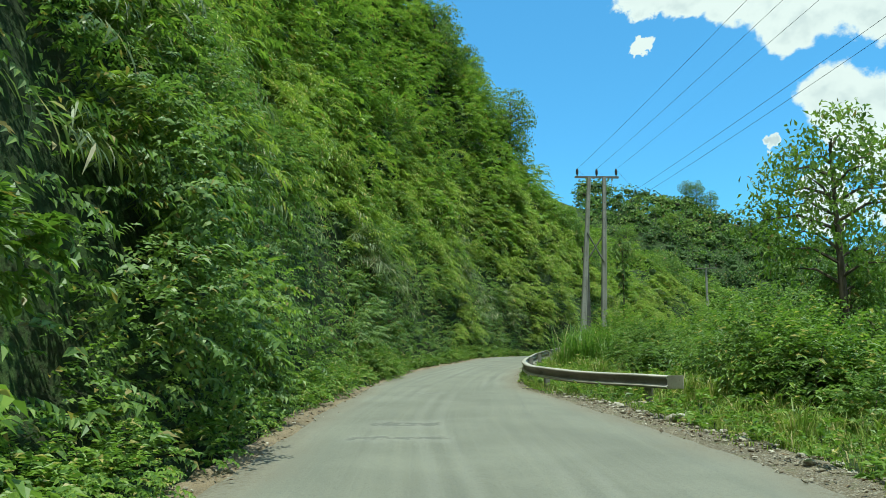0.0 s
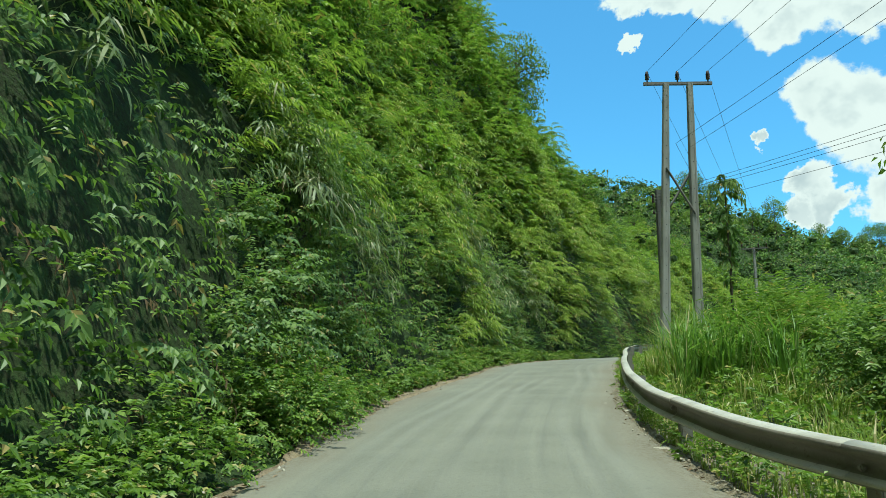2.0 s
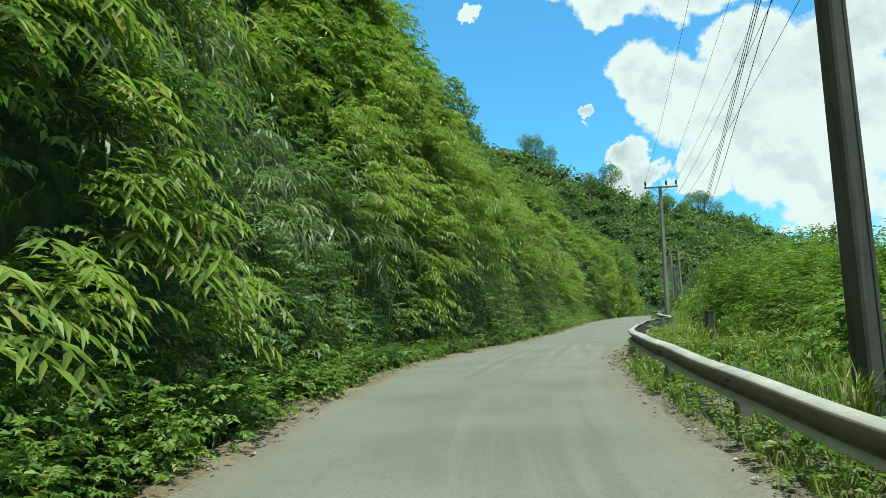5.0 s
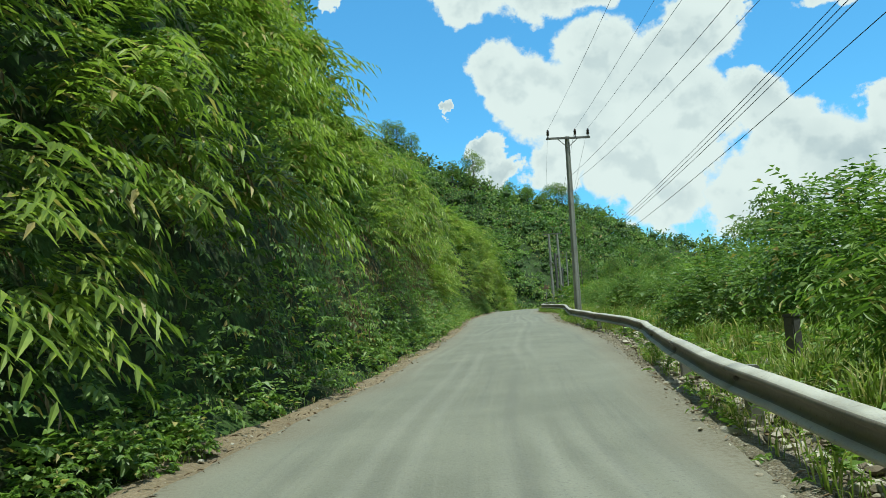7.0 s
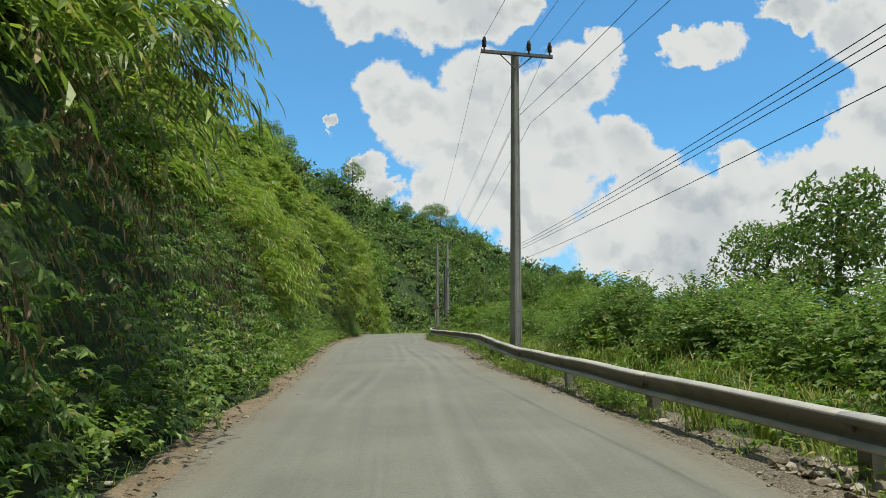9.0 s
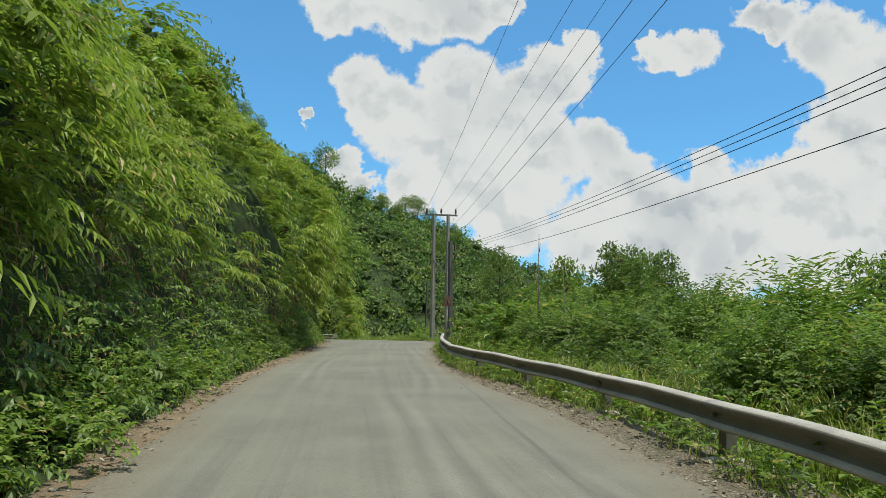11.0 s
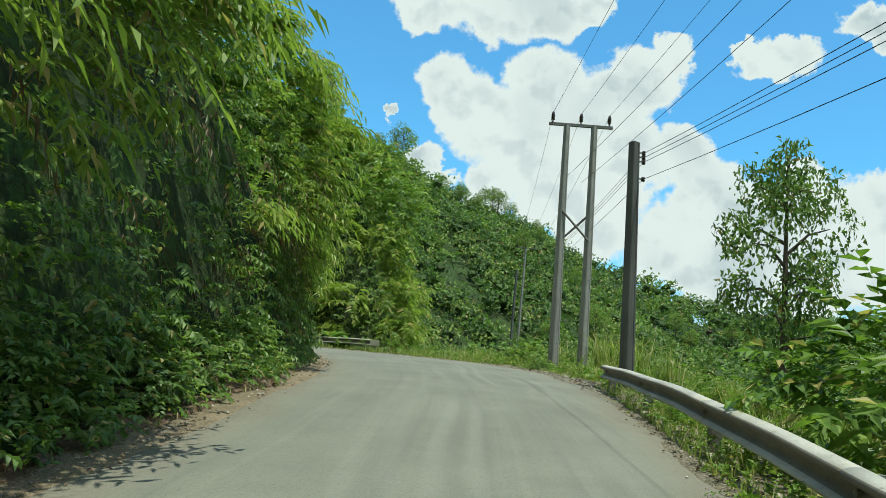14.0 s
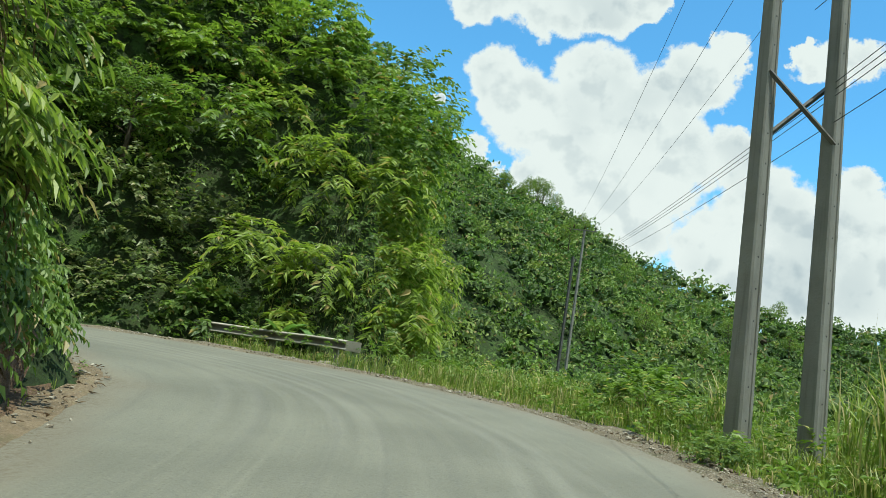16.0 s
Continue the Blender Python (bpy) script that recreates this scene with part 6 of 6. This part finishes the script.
# ---------------------------------------------------------------- trees
def tree(seed, height, crown_r, mat, label, leaf_len=0.32, leaf_w=0.17, bole=0.45, heads=16, count=105, loose=0.5):
    """A tapered, bent trunk with limbs and a crown of separate leafy heads."""
    rr, r = random.Random(seed), np.random.RandomState(seed)
    ob = tagged(new("tree"), label, "tree", "trees")
    bend = Vector((rr.uniform(-0.4, 0.4), rr.uniform(-0.4, 0.4), 0))
    spine = [Vector((bend.x * u * u, bend.y * u * u, height * u - 0.3)) for u in (0, 0.2, 0.4, 0.6, 0.8, 0.95)]
    w = height * 0.016 + 0.03
    part("trunk", tube(spine, [w * k for k in (1.25, 1, 0.85, 0.65, 0.4, 0.15)], 8), bark, ob)
    cs, rad = [], []
    for i in range(heads):
        u = bole + (1.0 - bole) * (i + 0.5) / heads
        a = i * 2.4 + rr.uniform(-0.5, 0.5)
        reach = crown_r * (0.25 + 0.75 * math.sin(math.pi * min(1, (u - bole) / (1.0 - bole) * 0.85 + 0.12))) * rr.uniform(0.55, 1.0)
        root = Vector((bend.x * u * u, bend.y * u * u, height * u * 0.93 - 0.3))
        e = root + Vector((math.cos(a) * reach, math.sin(a) * reach, rr.uniform(0.1, 0.6) * crown_r * 0.5))
        part("limb", tube([root, root.lerp(e, 0.5) + Vector((0, 0, 0.12 * reach)), e], [w * 0.4, w * 0.25, w * 0.08], 5), bark, ob)
        cs.append(e), rad.append(crown_r * rr.uniform(0.28, 0.47))
    heads_at, heads_r = np.array([list(c) for c in cs]), np.array(rad)
    v, f = clumps(heads_at, heads_r, count, leaf_len, leaf_w, r, 0.75, 0.2)
    lv = new("crown", mesh_of("crown", v, f, mat))
    lv.parent = ob
    return ob


TREES = [tree(11, 7.0, 2.3, broad_leaf, "slender dark green broad-leaved tree", 0.19, 0.105, bole=0.3, count=270),
         tree(12, 9.0, 3.0, hill_leaf, "tall spreading forest tree", 0.24, 0.125, bole=0.4, heads=22, count=200),
         tree(13, 5.0, 1.7, weed_leaf, "young light green tree among shrubs", 0.2, 0.1, bole=0.15, heads=16, count=155),
         tree(14, 6.0, 1.9, broad_leaf, "creeper-hung dark green tree", 0.18, 0.095, bole=0.12, heads=20, count=260),
         tree(15, 11.0, 3.2, hill_leaf, "tall thin-boled tree on the hill", 0.36, 0.18, bole=0.55, heads=16)]


def put_tree(k, x, y, scale, turn=0.0, sink=0.15, wide=1.0):
    ob = copy_thing(TREES[k], pose(x, y, ground_at(x, y) - sink, 0, 0, turn))
    ob.scale = (scale * wide, scale * wide, scale)
    return ob


HOME = ((24.5, 40.0), (50.0, 172.0), (48.5, 83.5), (53.2, 103.2), (20.0, 112.0))
for o, (x, y) in zip(TREES, HOME):
    o.location = (x, y, ground_at(x, y) - 0.15)
TREES[3].scale = (0.72, 0.72, 0.84)
# outer side, singly
for k, x, y, sc, wd in ((1, 23.2, 38.5, 1.72, 0.82), (3, 44.3, 78.9, 1.3, 1.0), (0, 46.5, 82.5, 1.0, 1.0), (0, 59.7, 117.2, 0.9, 0.62), (2, 61.0, 113.0, 1.15, 0.9),
                        (3, 61.5, 108.0, 1.05, 1.0), (0, 66.0, 112.0, 1.0, 1.0), (0, 71.0, 116.0, 1.1, 1.0), (3, 52.0, 94.0, 0.8, 1.0),
                        (2, 26.0, 50.0, 0.95, 1.2), (0, 29.0, 46.0, 1.0, 1.0), (3, 20.5, 33.0, 0.7, 1.1), (2, 18.0, 28.0, 0.8, 1.2)):
    put_tree(k, x, y, sc, rq.uniform(0, 360), wide=wd)
for k, x, y, sc in ((1, 38.2, 78.0, 1.7), (0, 40.0, 79.5, 1.8), (1, 41.5, 82.5, 1.6), (0, 44.0, 85.0, 1.8), (0, 27.2, 63.5, 2.4), (1, 29.0, 69.5, 2.1), (4, 25.4, 58.5, 1.1), (0, 31.5, 66.0, 2.6), (1, 34.0, 71.5, 2.3), (0, 38.5, 74.5, 2.3), (4, 30.5, 61.5, 1.3), (0, 35.5, 67.0, 2.6),
                    (0, 40.5, 70.5, 2.6), (1, 43.0, 75.0, 2.2), (0, 28.5, 55.0, 2.5), (1, 33.0, 58.5, 2.6), (0, 47.0, 86.0, 2.0), (1, 49.5, 90.0, 2.0), (0, 51.5, 96.0, 1.9), (0, 56.2, 107.0, 2.0), (1, 58.0, 104.0, 2.1),
                    (0, 57.5, 111.0, 1.9), (1, 60.0, 109.0, 2.2), (0, 55.5, 101.0, 2.1), (0, 59.5, 114.0, 1.6), (1, 62.0, 111.5, 2.0), (0, 63.0, 106.0, 2.5), (1, 58.5, 98.5, 2.4), (0, 54.0, 98.0, 2.0), (4, 61.5, 104.0, 1.5)):
    put_shrub({0: 5, 1: 5, 4: 4}[k], x, y, sc * (0.5 if k < 2 else 0.9))
# on the ridge across the valley
for i in range(64):
    r, a = rq.choice([rq.uniform(70, 200), rq.uniform(200, 450), rq.uniform(250, 450)]), rq.uniform(12, 76)
    x, y = 55 + r * math.sin(radians(a)), 122 + r * math.cos(radians(a))
    put_tree(rq.choice([1, 4, 4]), x, y, rq.uniform(0.4, 0.72) * (1 + r / 330), rq.uniform(0, 360), 0.5)
for k, x, y, sc in ((1, 311, 464, 2.0), (1, 318, 460, 1.7), (4, 304, 461, 1.6), (1, 161, 408, 1.9), (1, 168, 404, 1.6), (4, 155, 409, 1.5), (4, 183, 362, 2.0), (1, 176, 372, 1.4), (4, 250, 436, 1.5), (1, 268, 444, 1.5), (1, 285, 450, 1.4), (4, 293, 455, 1.5)):
    put_tree(k, x, y, sc, rq.uniform(0, 360), 0.5)
for i in range(44):
    r, a = rq.uniform(22, 85), rq.uniform(24, 66)
    x, y = 57 + r * math.sin(radians(a)), 126 + r * math.cos(radians(a))
    if to_line([x], [y])[1][0] > 12 and abs((x - 54) * 0.757 - (y - 122) * 0.653) > 4.5:
        put_tree(rq.choice([0, 2, 3]), x, y, rq.uniform(0.3, 0.5) * (1 + r / 120), rq.uniform(0, 360), 0.3, 1.15)
# on the hill above the road and on the spur
for i in range(32):
    s = rq.choice([rq.uniform(35, 110), rq.uniform(20, 150)])
    d = rq.uniform(5.5, 24)
    x, y, _ = on_line(s, -float(left_edge(s)) - d)
    put_tree(rq.choice([0, 1, 3, 4]), float(x), float(y), rq.uniform(0.35, 0.5 + 0.02 * d), rq.uniform(0, 360), 0.5)
for i in range(46):
    x, y = rq.uniform(45, 92), rq.uniform(146, 196)
    ss, la, _ = to_line(np.array([x]), np.array([y]))
    if spur(np.array([x]), np.array([y]), ss, la)[0] > 15:
        put_tree(rq.choice([0, 1, 3]), x, y, rq.uniform(0.35, 0.55), rq.uniform(0, 360), 0.5, 1.25)


# trees that stand out against the sky above the bank
for k, x, y, top, wd in ((3, 16.8, 83.9, 26.0, 1.2), (3, 19.0, 86.0, 24.0, 1.0), (3, 46.3, 133.4, 33.0, 0.8), (0, 3.6, 76.6, 42.5, 0.9), (1, 9.6, 79.6, 38.0, 0.8), (3, 0.5, 70.0, 44.0, 1.0), (3, -2.3, 31.0, 9.6, 0.55)):
    g = ground_at(x, y)
    put_tree(k, x, y, (top - g) / (7.0, 9.0, 5.0, 6.0, 11.0)[k], 40.0 * x, 0.3, wd)


def umbrella_sapling(x, y, top):
    """A thin upright sapling with whorls of hanging compound leaves."""
    ob = tagged(new("sapling"), "tall thin sapling with drooping dark green leaf whorls", "tree")
    g = ground_at(x, y)
    part("trunk", tube([(x, y, g - 0.2), (x + 0.05, y, (g + top) / 2), (x, y, top)], [0.06, 0.045, 0.015], 7), bark, ob)
    r = np.random.RandomState(77)
    chunks = []
    for z, n, reach, size in ((top, 22, 0.6, 0.28), (top - 0.45, 14, 0.62, 0.28), (top - 1.1, 8, 0.42, 0.26), (top - 1.7, 9, 0.32, 0.3), (top - 2.2, 8, 0.28, 0.28), (top - 2.8, 8, 0.26, 0.26), (top - 3.4, 7, 0.24, 0.24)):
        root = np.tile([x, y, z], (n, 1)) + r.normal(0, 0.05, (n, 3))
        o = unit(r.normal(0, 1, (n, 3)) * [1, 1, 0.35] + [0, 0, 0.25])
        chunks.append(sprays(root, o, reach, 9, size, size * 0.34, 0.9, r, 0.7, 0.9))
    v, f = join(chunks)
    part_of("crown", v, f, broad_leaf, ob)


umbrella_sapling(11.3, 39.75, 10.85)


def dead_trunk(x, y, top, lean):
    ob = tagged(new("dead_tree"), "thin bare grey dead trunk standing among shrubs", "dead tree", "dead trunks")
    g = ground_at(x, y)
    part("trunk", tube([(x, y, g - 0.2), (x + lean * 0.5, y, (g + top) / 2), (x + lean, y + 0.05, top)], [0.035, 0.028, 0.012], 6), dead_wood, ob)
    for z, a in ((0.75, 1.0), (0.86, 4.0)):
        b = Vector((x + lean * z, y, g + (top - g) * z))
        part("twig", tube([b, b + Vector((math.cos(a) * 0.25, math.sin(a) * 0.25, 0.3))], [0.018, 0.006], 5), dead_wood, ob)


dead_trunk(50.8, 105.6, 15.6, 0.1)
dead_trunk(53.5, 106.5, 14.6, -0.15)
dead_trunk(36.0, 66.0, 12.6, 0.1)


def banana_plant(x, y, tall, seed):
    """A short fleshy stem with broad, arching, split-edged leaves."""
    rr = random.Random(seed)
    ob = tagged(new("banana_plant"), "young banana plant with broad bright green leaves", "banana plant", "banana plants")
    g = ground_at(x, y)
    part("stem", tube([(x, y, g - 0.2), (x + 0.02, y, g + tall * 0.3), (x, y, g + tall * 0.55)], [0.09, 0.075, 0.04], 8), weed_stem, ob)
    for i in range(7):
        a = i * 2.4 + rr.uniform(-0.3, 0.3)
        way, side = Vector((math.cos(a), math.sin(a), 0)), Vector((-math.sin(a), math.cos(a), 0))
        size, steep = tall * rr.uniform(0.6, 0.85), rr.uniform(0.7, 1.3)
        v, f = [], []
        for j in range(9):
            u = j / 8
            c = Vector((x, y, g + tall * 0.5)) + way * size * (0.75 * u) + Vector((0, 0, size * (steep * u - 0.75 * u * u)))
            w = size * 0.17 * math.sin(math.pi * min(1, 0.06 + u * 0.94)) ** 0.6 * (1 - 0.15 * (j % 2))
            v += [tuple(c - side * w - Vector((0, 0, w * 0.35))), tuple(c), tuple(c + side * w - Vector((0, 0, w * 0.35)))]
        for j in range(8):
            k = 3 * j
            f += [(k, k + 1, k + 4), (k, k + 4, k + 3), (k + 1, k + 2, k + 5), (k + 1, k + 5, k + 4)]
        part_of("leaf", v, f, banana_leaf, ob)


for i, (x, y, tall) in enumerate(((62.3, 143.0, 1.15), (61.5, 143.9, 1.3), (63.1, 142.6, 0.9))):
    banana_plant(x, y, tall, 50 + i)
